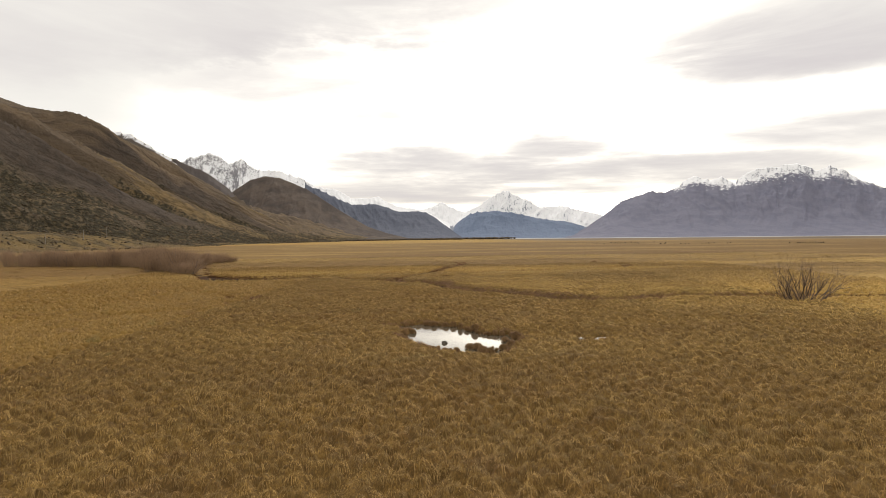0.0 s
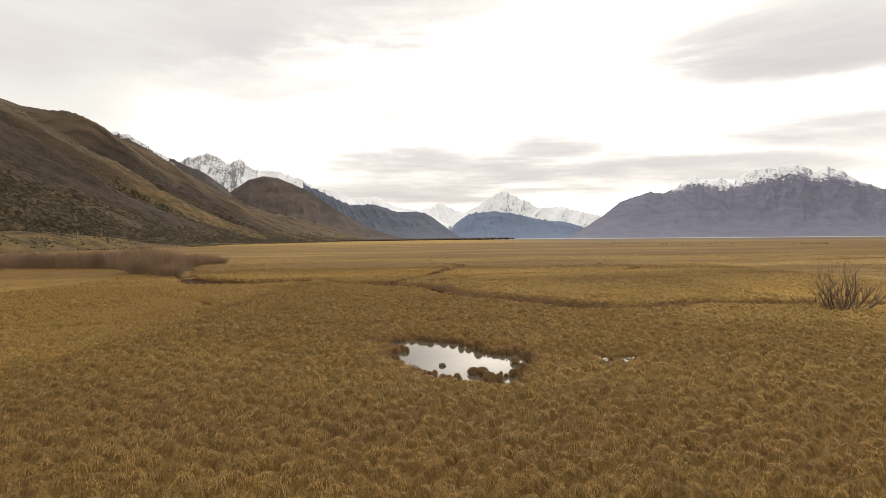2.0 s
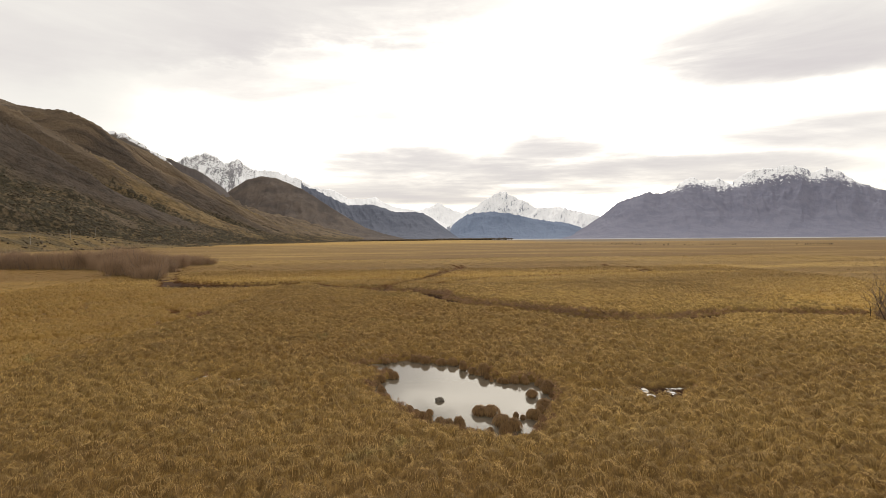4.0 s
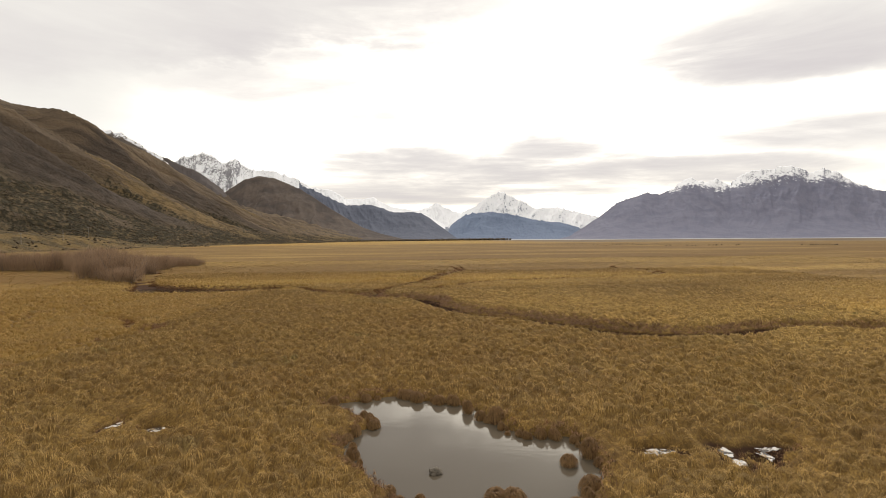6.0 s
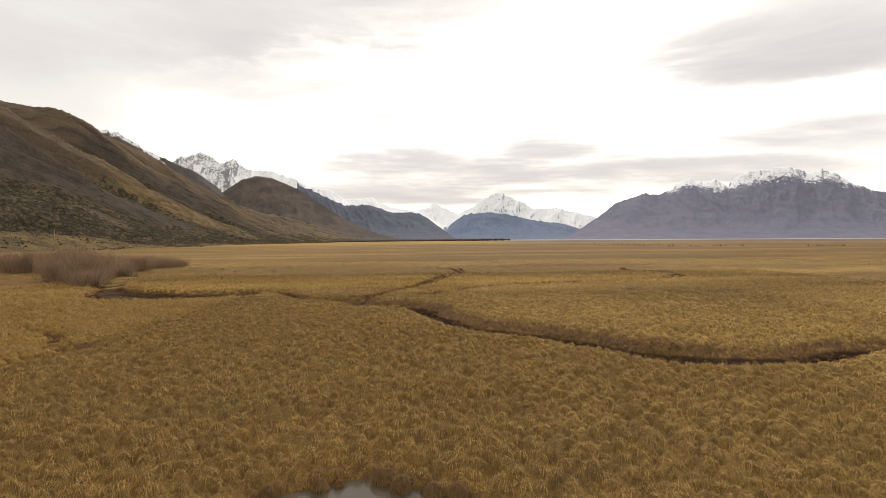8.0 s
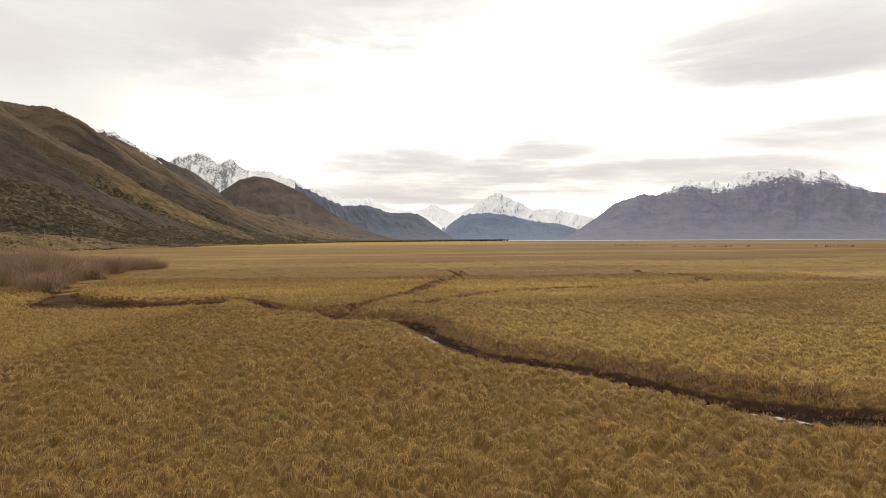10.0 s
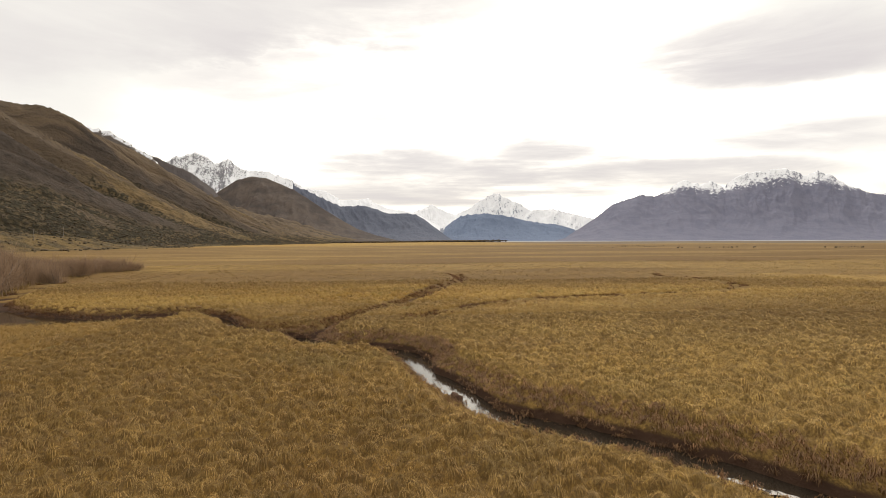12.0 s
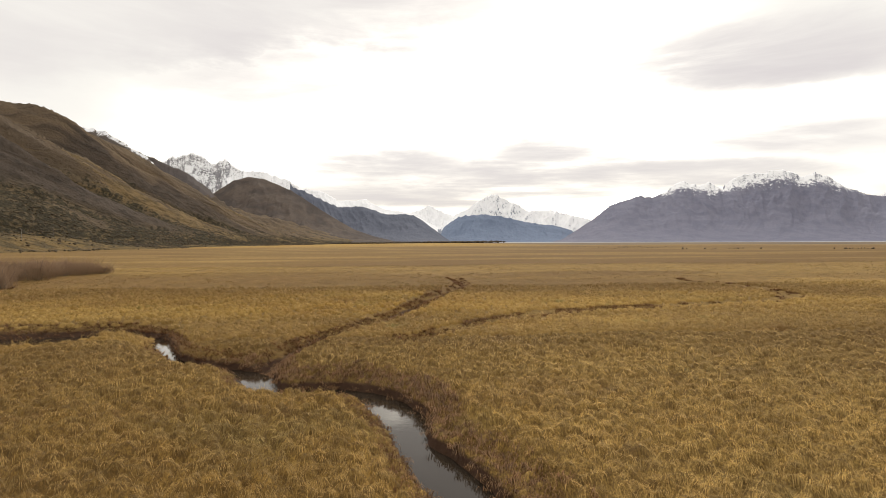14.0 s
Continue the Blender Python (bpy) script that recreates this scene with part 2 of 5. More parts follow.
def land(x, y, wet=None, crowns=True):
    """The height of the ground, with the tussocks' domed crowns or without them."""
    x, y = np.asarray(x, float), np.asarray(y, float)
    far = smoothstep(140, 400, np.hypot(x, y - 30))
    z = (0.34 * (fbm(x / 14, y / 14, 3, 3) - 0.5) + 0.16 * (fbm(x / 2.2, y / 2.2, 9, 2) - 0.5)) * (1 - far) - 0.25
    ds, along, da, ta, db, dc, dp = wet or wetness(x, y)
    jag = 0.45 * (fbm(x / 0.9, y / 0.9, 21, 2) - 0.5)
    half = stream_half(along)
    z = z - 0.36 * (1 - smoothstep(half + 0.5, half + 1.9, ds + jag)) - 0.26 * (1 - smoothstep(0.4, 1.7, da + jag)) * (1 - 0.5 * smoothstep(0.6, 1.0, ta))
    z = z - 0.72 * (1 - smoothstep(half * 0.85, half * 1.12 + 0.25, ds + 0.7 * jag))
    z = z - 0.30 * (1 - smoothstep(0.15, 0.70, da + jag)) * (1 - 0.5 * smoothstep(0.6, 1.0, ta))
    z = z - 0.28 * (1 - smoothstep(0.15, 0.9, db + jag)) - 0.30 * (1 - smoothstep(0.3, 1.4, dc + jag))
    z = z - 0.70 * (1 - smoothstep(-0.20, 0.42, dp + 0.5 * jag)) - 0.10 * (1 - smoothstep(0.2, 1.8, dp))
    edge = np.minimum(np.minimum(ds - half, da - 0.3), dp)
    if crowns:
        z = z + mounds(x, y) * (0.5 * smoothstep(0.05, 0.4, edge) + 0.5 * smoothstep(0.2, 1.3, edge))
    return z - 0.0065 * np.maximum(x, 0) * smoothstep(150, 1000, np.hypot(x, y))


TUFT = 0.37          # metres from one tussock to the next


def tuft_centre(ix, iy):
    """The middle of the tussock of one cell of a jittered lattice, and its size."""
    return ((ix + 0.5 + 0.85 * (lattice(ix, iy, 201) - 0.5)) * TUFT, (iy + 0.5 + 0.85 * (lattice(ix, iy, 202) - 0.5)) * TUFT,
            0.45 + 1.0 * lattice(ix, iy, 203))


def mounds(x, y):
    """The height of the tussocks' domed crowns over the hollows between them, round the flight path."""
    ix, iy = np.floor(x / TUFT), np.floor(y / TUFT)
    top = np.zeros(np.shape(x))
    for dx in (-1, 0, 1):
        for dy in (-1, 0, 1):
            cx, cy, size = tuft_centre(ix + dx, iy + dy)
            turn = 6.28 * lattice(ix + dx, iy + dy, 204)
            along, across = (x - cx) * np.cos(turn) + (y - cy) * np.sin(turn), (y - cy) * np.cos(turn) - (x - cx) * np.sin(turn)
            q = 1 - (along ** 2 * 0.72 + across ** 2 * 1.35) / (0.200 * (0.55 + 0.45 * size)) ** 2
            top = np.maximum(top, 0.29 * (0.25 + 0.75 * size) * np.clip(q, 0, 1) ** 0.6)
    return top * smoothstep(23, 20, -x) * smoothstep(35, 33, x) * smoothstep(82, 76, y)


# ---------------------------------------------------------------- materials


def material(name, rough=0.9, spec=0.25):
    m = bpy.data.materials.new(name)
    m.use_nodes = True
    nt = m.node_tree
    bsdf = nt.nodes["Principled BSDF"]
    bsdf.inputs["Roughness"].default_value = rough
    bsdf.inputs["Specular IOR Level"].default_value = spec
    return m, nt, bsdf


def place_of(nt):
    return nt.nodes.new("ShaderNodeNewGeometry").outputs["Position"]


def bump(nt, bsdf, height, strength, distance):
    n = nt.nodes.new("ShaderNodeBump")
    n.inputs["Strength"].default_value, n.inputs["Distance"].default_value = strength, distance
    nt.links.new(height, n.inputs["Height"])
    nt.links.new(n.outputs[0], bsdf.inputs["Normal"])


def sward(nt, pos):
    """The colour of the dry grass from place to place: straw, tawny and olive patches, metres to hundreds of metres wide."""
    broad = noise_tex(nt, scaled(nt, pos, 0.035, 0.05, 0.0), 1.0, 4.0, 0.6, 0.4)
    patch = noise_tex(nt, scaled(nt, pos, 0.16, 0.2, 0.0, 40.0), 1.0, 4.0, 0.6, 0.5)
    green = noise_tex(nt, scaled(nt, pos, 0.11, 0.16, 0.0, 7.0, 90.0), 1.0, 3.0, 0.55, 0.4)
    streak = noise_tex(nt, scaled(nt, pos, 0.006, 0.03, 0.0, 3.0), 1.0, 5.0, 0.6, 0.2)
    c = mix_colour(nt, smooth_range(nt, broad, 0.35, 0.65), STRAW, TAWNY)
    c = mix_colour(nt, math_node(nt, "MULTIPLY", smooth_range(nt, patch, 0.50, 0.72), 0.65), c, RUSSET)
    c = mix_colour(nt, math_node(nt, "MULTIPLY", smooth_range(nt, green, 0.56, 0.74), 0.55), c, OLIVE)
    sweep = noise_tex(nt, scaled(nt, pos, 0.007, 0.026, 0.0, 33.0, 71.0), 1.0, 4.0, 0.55, 0.5)
    c = mix_colour(nt, math_node(nt, "MULTIPLY", smooth_range(nt, sweep, 0.46, 0.60), 0.62), c, (0.25, 0.150, 0.055))
    sep = nt.nodes.new("ShaderNodeSeparateXYZ")
    nt.links.new(pos, sep.inputs[0])
    reach = math_node(nt, "ADD", sep.outputs[1], math_node(nt, "MULTIPLY", math_node(nt, "SUBTRACT", sweep, 0.5), 260.0))
    belt = math_node(nt, "MULTIPLY", smooth_range(nt, reach, 62.0, 105.0), smooth_range(nt, reach, 800.0, 500.0))
    belt = math_node(nt, "MULTIPLY", belt, math_node(nt, "ADD", 0.85, math_node(nt, "MULTIPLY", smooth_range(nt, sep.outputs[0], -60.0, 60.0), 0.15)))
    c = mix_colour(nt, math_node(nt, "MULTIPLY", belt, 0.90), c, (0.170, 0.099, 0.040))
    south = smooth_range(nt, math_node(nt, "ADD", sep.outputs[1], math_node(nt, "MULTIPLY", sep.outputs[0], 0.75)), 66.0, 52.0)
    c = mix_colour(nt, math_node(nt, "MULTIPLY", south, 0.62), c, (0.222, 0.124, 0.037))
    # paler, drier tussock to the river side
    side = math_node(nt, "ADD", sep.outputs[0], math_node(nt, "MULTIPLY", math_node(nt, "SUBTRACT", broad, 0.5), 30.0))
    pale = math_node(nt, "MULTIPLY", smooth_range(nt, side, -4.0, 12.0), smooth_range(nt, reach, 130.0, 60.0))
    pale = math_node(nt, "MULTIPLY", pale, math_node(nt, "SUBTRACT", 1.0, south))
    c = mix_colour(nt, math_node(nt, "MULTIPLY", pale, 0.45), c, (0.63, 0.425, 0.145))
    west = math_node(nt, "MULTIPLY", smooth_range(nt, side, -2.0, -14.0), smooth_range(nt, reach, 130.0, 60.0))
    c = mix_colour(nt, math_node(nt, "MULTIPLY", west, 0.40), c, (0.270, 0.165, 0.048))
    moss = noise_tex(nt, scaled(nt, pos, 0.30, 0.42, 0.0, 21.0, 4.0), 1.0, 3.0, 0.5, 0.3)
    c = mix_colour(nt, math_node(nt, "MULTIPLY", smooth_range(nt, moss, 0.66, 0.76), 0.6), c, MOSS)
    dull = noise_tex(nt, scaled(nt, pos, 0.33, 0.45, 0.0, 61.0, 14.0), 1.0, 4.0, 0.6, 0.4)
    c = mix_colour(nt, math_node(nt, "MULTIPLY", smooth_range(nt, dull, 0.54, 0.72), 0.55), c, UMBER)
    return mix_colour(nt, math_node(nt, "MULTIPLY", smooth_range(nt, streak, 0.48, 0.62), 0.30), c, PALE)


STRAW, TAWNY, RUSSET = (0.54, 0.350, 0.092), (0.40, 0.238, 0.056), (0.32, 0.165, 0.040)
OLIVE, PALE = (0.27, 0.215, 0.070), (0.62, 0.425, 0.140)
MOSS, UMBER = (0.135, 0.170, 0.062), (0.20, 0.110, 0.050)


def shaded_thatch(nt, pos, c):
    """Straw lying every way over dark litter; shade between tussocks is put into the colour too."""
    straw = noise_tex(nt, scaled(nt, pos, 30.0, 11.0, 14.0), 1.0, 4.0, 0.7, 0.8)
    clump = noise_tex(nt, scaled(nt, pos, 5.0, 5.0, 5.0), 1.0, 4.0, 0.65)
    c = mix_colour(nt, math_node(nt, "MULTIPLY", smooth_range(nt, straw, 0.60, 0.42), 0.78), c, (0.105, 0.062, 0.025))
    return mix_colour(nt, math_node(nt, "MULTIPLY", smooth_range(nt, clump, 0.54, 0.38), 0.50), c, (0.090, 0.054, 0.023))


def ground_material():
    m, nt, bsdf = material("dry_grassland", 0.95, 0.1)
    pos = place_of(nt)
    c = sward(nt, pos)
    sep = nt.nodes.new("ShaderNodeSeparateXYZ")
    nt.links.new(pos, sep.inputs[0])
    fine = noise_tex(nt, scaled(nt, pos, 1.6, 1.6, 1.6), 1.0, 6.0, 0.7)
    tuft = noise_tex(nt, scaled(nt, pos, 0.5, 0.35, 0.5), 1.0, 5.0, 0.65)
    # thatch and bare soil between the tufts
    c = mix_colour(nt, math_node(nt, "MULTIPLY", smooth_range(nt, fine, 0.64, 0.36), 0.50), c, (0.10, 0.060, 0.022))
    c = mix_colour(nt, math_node(nt, "MULTIPLY", smooth_range(nt, tuft, 0.55, 0.36), 0.35), c, (0.12, 0.075, 0.026))
    # beyond the grass on the river side: grey flats, then pale gravel of the river bed
    edge = math_node(nt, "ADD", sep.outputs[1], math_node(nt, "MULTIPLY", noise_tex(nt, scaled(nt, pos, 0.004, 0.01, 0.0), 1.0, 5.0, 0.6), 500.0))
    east = smooth_range(nt, sep.outputs[0], 60.0, 300.0)
    strip = noise_tex(nt, scaled(nt, pos, 0.003, 0.012, 0.0, 8.0), 1.0, 5.0, 0.65)
    flat = mix_colour(nt, smooth_range(nt, strip, 0.42, 0.60), (0.125, 0.094, 0.070), (0.22, 0.165, 0.100))
    c = mix_colour(nt, math_node(nt, "MULTIPLY", east, smooth_range(nt, edge, 880.0, 1080.0)), c, flat)
    c = mix_colour(nt, math_node(nt, "MULTIPLY", east, smooth_range(nt, edge, 2100.0, 2500.0)), c, (0.42, 0.41, 0.42))
    c = mix_colour(nt, smooth_range(nt, sep.outputs[1], 1900.0, 2500.0), c, mix_colour(nt, east, (0.06, 0.05, 0.04), (0.42, 0.41, 0.42)))
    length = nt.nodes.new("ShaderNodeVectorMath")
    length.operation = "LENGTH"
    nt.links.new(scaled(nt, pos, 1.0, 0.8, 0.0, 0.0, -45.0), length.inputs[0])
    # darkened only round the flight; beyond it the golden ground stands for grass
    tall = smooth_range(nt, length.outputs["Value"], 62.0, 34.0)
    c = mix_colour(nt, tall, c, shaded_thatch(nt, pos, c))
    mud = smooth_range(nt, math_node(nt, "ADD", sep.outputs[2], math_node(nt, "MULTIPLY", fine, 0.12)), -0.49, -0.65)
    c = mix_colour(nt, math_node(nt, "MULTIPLY", mud, smooth_range(nt, length.outputs["Value"], 150.0, 110.0)), c, (0.070, 0.040, 0.026))
    nt.links.new(c, bsdf.inputs["Base Color"])
    rough = math_node(nt, "ADD", fine, math_node(nt, "MULTIPLY", tuft, 2.0))
    bump(nt, bsdf, math_node(nt, "MULTIPLY", rough, smooth_range(nt, length.outputs["Value"], 400.0, 60.0)), 0.6, 0.20)
    return m


def blade_material(name, tint=None, strength=0.0, dark=1.0):
    """Dry leaf blades, bleached paler at the tip, shade put into the colour towards the base, each tuft a little
    different; light comes through them.
    """
    m, nt, bsdf = material(name, 0.65, 0.25)
    geo = nt.nodes.new("ShaderNodeNewGeometry")
    c = sward(nt, geo.outputs["Position"])
    if tint:
        c = mix_colour(nt, strength, c, tint)
    rnd = geo.outputs["Random Per Island"]
    uv = nt.nodes.new("ShaderNodeUVMap")
    uv.uv_map = "length"
    sep = nt.nodes.new("ShaderNodeSeparateXYZ")
    nt.links.new(uv.outputs[0], sep.inputs[0])
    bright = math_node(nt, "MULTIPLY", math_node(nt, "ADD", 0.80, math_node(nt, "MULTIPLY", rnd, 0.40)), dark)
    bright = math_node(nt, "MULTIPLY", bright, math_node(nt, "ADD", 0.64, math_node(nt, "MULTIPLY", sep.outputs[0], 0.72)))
    # darker at the base: shade low in the tuft, put into the colour
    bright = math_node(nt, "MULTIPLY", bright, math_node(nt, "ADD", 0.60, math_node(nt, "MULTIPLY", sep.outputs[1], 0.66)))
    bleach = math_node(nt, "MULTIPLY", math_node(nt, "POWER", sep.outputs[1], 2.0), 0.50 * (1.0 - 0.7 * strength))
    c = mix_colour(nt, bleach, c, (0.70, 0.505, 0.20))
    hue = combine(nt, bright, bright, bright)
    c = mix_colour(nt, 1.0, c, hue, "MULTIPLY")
    nt.links.new(c, bsdf.inputs["Base Color"])
    thin = nt.nodes.new("ShaderNodeBsdfTranslucent")
    nt.links.new(c, thin.inputs[0])
    mix = nt.nodes.new("ShaderNodeMixShader")
    mix.inputs[0].default_value = 0.30
    nt.links.new(bsdf.outputs[0], mix.inputs[1])
    nt.links.new(thin.outputs[0], mix.inputs[2])
    nt.links.new(mix.outputs[0], nt.nodes["Material Output"].inputs["Surface"])
    return m


def water_material(name, bed):
    m, nt, bsdf = material(name, 0.03, 0.5)
    bsdf.inputs["Base Color"].default_value = (*bed, 1)
    bsdf.inputs["IOR"].default_value = 1.333
    pos = place_of(nt)
    bump(nt, bsdf, noise_tex(nt, scaled(nt, pos, 2.0, 5.0, 1.0), 1.0, 3.0), 0.03, 0.05)
    return m


def mountain_material(name, rock, dark, cap=None, ragged=0.5, bare=0.5, scale=1.0, streak=0.5, patch=0.5, ribbed=0.0):
    """Rock, scree or bush in two tones; above the height share cap the snow lies, ragged at its edge, off the steepest rock."""
    m, nt, bsdf = material(name, 0.95, 0.1)
    pos = place_of(nt)
    big = noise_tex(nt, scaled(nt, pos, 0.004 * scale, 0.004 * scale, 0.008 * scale), 1.0, 5.0, 0.6, 0.5)
    fine = noise_tex(nt, scaled(nt, pos, 0.03 * scale, 0.03 * scale, 0.03 * scale), 1.0, 6.0, 0.7)
    c = mix_colour(nt, math_node(nt, "MULTIPLY", smooth_range(nt, big, 0.40, 0.62), patch), rock, dark)
    c = mix_colour(nt, math_node(nt, "MULTIPLY", smooth_range(nt, fine, 0.45, 0.68), streak), c, dark)
    if cap is not None:
        att = nt.nodes.new("ShaderNodeAttribute")
        att.attribute_name = "height_share"
        geo = nt.nodes.new("ShaderNodeNewGeometry")
        nsep = nt.nodes.new("ShaderNodeSeparateXYZ")
        nt.links.new(geo.outputs["Normal"], nsep.inputs[0])
        rag = noise_tex(nt, scaled(nt, pos, 0.013 * scale, 0.013 * scale, 0.010 * scale, 0, 9.0), 1.0, 8.0, 0.74)
        rib = nt.nodes.new("ShaderNodeAttribute")
        rib.attribute_name = "rib"
        level = math_node(nt, "ADD", att.outputs["Fac"], math_node(nt, "MULTIPLY", math_node(nt, "SUBTRACT", rag, 0.5), ragged))
        level = math_node(nt, "SUBTRACT", level, math_node(nt, "MULTIPLY", math_node(nt, "SUBTRACT", rib.outputs["Fac"], 0.5), ribbed))
        snow = smooth_range(nt, level, cap - 0.03, cap + 0.03)
        steep = math_node(nt, "ADD", nsep.outputs[2], math_node(nt, "MULTIPLY", math_node(nt, "SUBTRACT", fine, 0.5), 1.5))
        snow = math_node(nt, "MULTIPLY", snow, smooth_range(nt, steep, bare - 0.10, bare + 0.10))
        c = mix_colour(nt, snow, c, (0.88, 0.88, 0.90))
    nt.links.new(c, bsdf.inputs["Base Color"])
    bump(nt, bsdf, fine, 0.7, 8.0 / scale)
    return m


def ice_material():
    m, nt, bsdf = material("cloudy_puddle_ice", 0.25, 0.5)
    pos = place_of(nt)
    n = noise_tex(nt, scaled(nt, pos, 4.0, 4.0, 4.0), 1.0, 5.0, 0.65)
    c = mix_colour(nt, smooth_range(nt, n, 0.44, 0.54), (0.06, 0.047, 0.036), (0.62, 0.58, 0.53))
    nt.links.new(c, bsdf.inputs["Base Color"])
    return m


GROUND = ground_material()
ICE = ice_material()
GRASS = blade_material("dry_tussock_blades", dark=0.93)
MOP = blade_material("pond_clump_sedge", (0.205, 0.106, 0.050), 0.82, 0.95)
RUSH = blade_material("brown_bank_sedge", (0.185, 0.080, 0.040), 0.88, 0.85)
WATER = water_material("still_silty_water", (0.098, 0.080, 0.058))
PEAT = mountain_material("wet_dark_peat", (0.115, 0.066, 0.042), (0.050, 0.030, 0.020), scale=900.0)
PEATWATER = water_material("dark_peaty_water", (0.032, 0.024, 0.017))

# ---------------------------------------------------------------- mesh helpers


def mesh_from(name, verts, faces, mats, smooth=False):
    """A mesh from arrays: verts (n, 3), faces (m, 3) or (m, 4)."""
    verts, faces = np.asarray(verts, np.float32), np.asarray(faces, np.int32)
    me = bpy.data.meshes.new(name)
    me.vertices.add(len(verts))
    me.vertices.foreach_set("co", verts.ravel())
    k = faces.shape[1]
    me.loops.add(faces.size)
    me.loops.foreach_set("vertex_index", faces.ravel())
    me.polygons.add(len(faces))
    me.polygons.foreach_set("loop_start", np.arange(0, faces.size, k, dtype=np.int32))
    if smooth:
        me.polygons.foreach_set("use_smooth", np.ones(len(faces), bool))
    me.update(calc_edges=True)
    for m in mats:
        me.materials.append(m)
    return me


def grid_faces(rows, cols):
    i = np.arange(rows - 1)[:, None] * cols + np.arange(cols - 1)[None, :]
    return np.stack([i, i + 1, i + cols + 1, i + cols], -1).reshape(-1, 4)


def part(name, bm, mat, parent, label=""):
    me = bpy.data.meshes.new(name)
    bm.to_mesh(me)
    bm.free()
    me.materials.append(mat)
    ob = new(name, me)
    ob.parent = parent
    return tagged(ob, label) if label else ob


def thing(name, label, category, group="", at=(0, 0, 0)):
    ob = new(name)
    ob.location = at
    return tagged(ob, label, category, group)


def graded(lo, hi, step, reach_lo, reach_hi, ratio):
    """Places along one axis: even steps from lo to hi, then ever wider ones out to the reaches."""
    mid = list(np.arange(lo, hi + step * 0.5, step))
    s, v = step, mid[-1]
    while v < reach_hi:
        s *= ratio
        v = min(v + s, reach_hi)
        mid.append(v)
    s, v, low = step, mid[0], []
    while v > reach_lo:
        s *= ratio
        v = max(v - s, reach_lo)
        low.append(v)
    return np.array(low[::-1] + mid)


# ---------------------------------------------------------------- the plain
def make_ground():
    xs = graded(-20, 33, 0.125, -4900, 4900, 1.11)
    ys = graded(11, 78, 0.125, -600, 4900, 1.08)
    x, y = np.meshgrid(xs, ys)
    z = land(x, y)
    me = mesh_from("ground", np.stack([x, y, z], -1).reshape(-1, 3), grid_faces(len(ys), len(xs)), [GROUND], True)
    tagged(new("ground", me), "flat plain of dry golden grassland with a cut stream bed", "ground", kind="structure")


make_ground()


def make_water():
    # the pond: a fan over a slightly widened shore
    gx, gy = np.meshgrid(np.arange(-5.2, 5.6, 0.4), np.arange(26.0, 38.0, 0.4))
    quads = grid_faces(*gx.shape)
    mx, my = gx.ravel()[quads].mean(1), gy.ravel()[quads].mean(1)
    dist, _ = line_distance(mx, my, np.vstack([POND, POND[:1]]))
    quads = quads[inside_loop(mx, my, POND) | (dist < 0.75)]
    me = mesh_from("pond_water", np.stack([gx, gy, 0 * gx + POND_LEVEL], -1).reshape(-1, 3), quads, [WATER])
    tagged(new("pond_water", me), "still dark peaty pond reflecting the grey sky", "water", kind="structure")
    for cx, cy, rx, ry in POOLS:
        ang = np.linspace(0, 2 * np.pi, 33)[:-1]
        v = [(cx, cy, POND_LEVEL - 0.06)] + [(cx + rx * r * math.cos(q), cy + ry * r * math.sin(q), POND_LEVEL - 0.06) for q, r in zip(ang, 0.30 + 0.75 * value_noise(cx * 9 + 2.2 * np.cos(ang), cy * 9 + 2.2 * np.sin(ang), 44))]
        me = mesh_from("puddle_ice", v, [(0, 1 + i, 1 + (i + 1) % 32) for i in range(32)], [ICE])
        tagged(new("puddle_ice", me), "small puddle crusted with pale ice between tussocks", "ice", kind="structure")
    side = np.gradient(STREAM, axis=0)
    side = np.stack([-side[:, 1], side[:, 0]], -1) / np.linalg.norm(side, axis=1, keepdims=True)
    half = stream_half(np.linspace(0, 1, len(STREAM)))[:, None] * 1.15 + 0.1
    a, b = STREAM - side * half, STREAM + side * half
    v = np.stack([a, b], 1).reshape(-1, 2)
    v = np.c_[v, np.full(len(v), STREAM_LEVEL)]
    me = mesh_from("stream_water", v, grid_faces(len(STREAM), 2)[:, ::-1], [PEATWATER])
    # thin ice along the bank, broken into ragged lengths
    for first, last, seed in ((0.0, 0.30, 3), (0.40, 0.52, 5), (0.56, 0.98, 9)):
        f = np.linspace(first, last, 26)
        cx, cy = np.interp(f, [0, 0.1, 0.4, 0.55, 0.7, 1], [13.7, 13.2, 11.12, 10.22, 9.07, 7.7]), np.interp(f, [0, 0.1, 0.4, 0.55, 0.7, 1], [48.9, 49.2, 50.68, 51.53, 52.78, 54.1])
        wide = (0.03 + 0.22 * value_noise(f * 60, 0 * f, seed)) * np.sin(np.linspace(0.05, 3.09, 26)) ** 0.5
        stray = 0.14 * (value_noise(f * 45, 0 * f + 7, seed) - 0.5)
        v = np.stack([np.c_[cx - 0.6 * (wide - stray), cy - 0.5 * (wide - stray)], np.c_[cx + 0.6 * (wide + stray), cy + 0.5 * (wide + stray)]], 1).reshape(-1, 2)
        ice = mesh_from("bank_ice", np.c_[v, np.full(len(v), STREAM_LEVEL + 0.05)], grid_faces(26, 2)[:, ::-1], [ICE])
        tagged(new("bank_ice", ice), "ragged strip of pale ice along the stream bank", "ice", kind="structure")
    tagged(new("stream_water", me), "narrow slow stream of dark still water", "water", kind="structure")


make_water()

# ---------------------------------------------------------------- hills and mountains


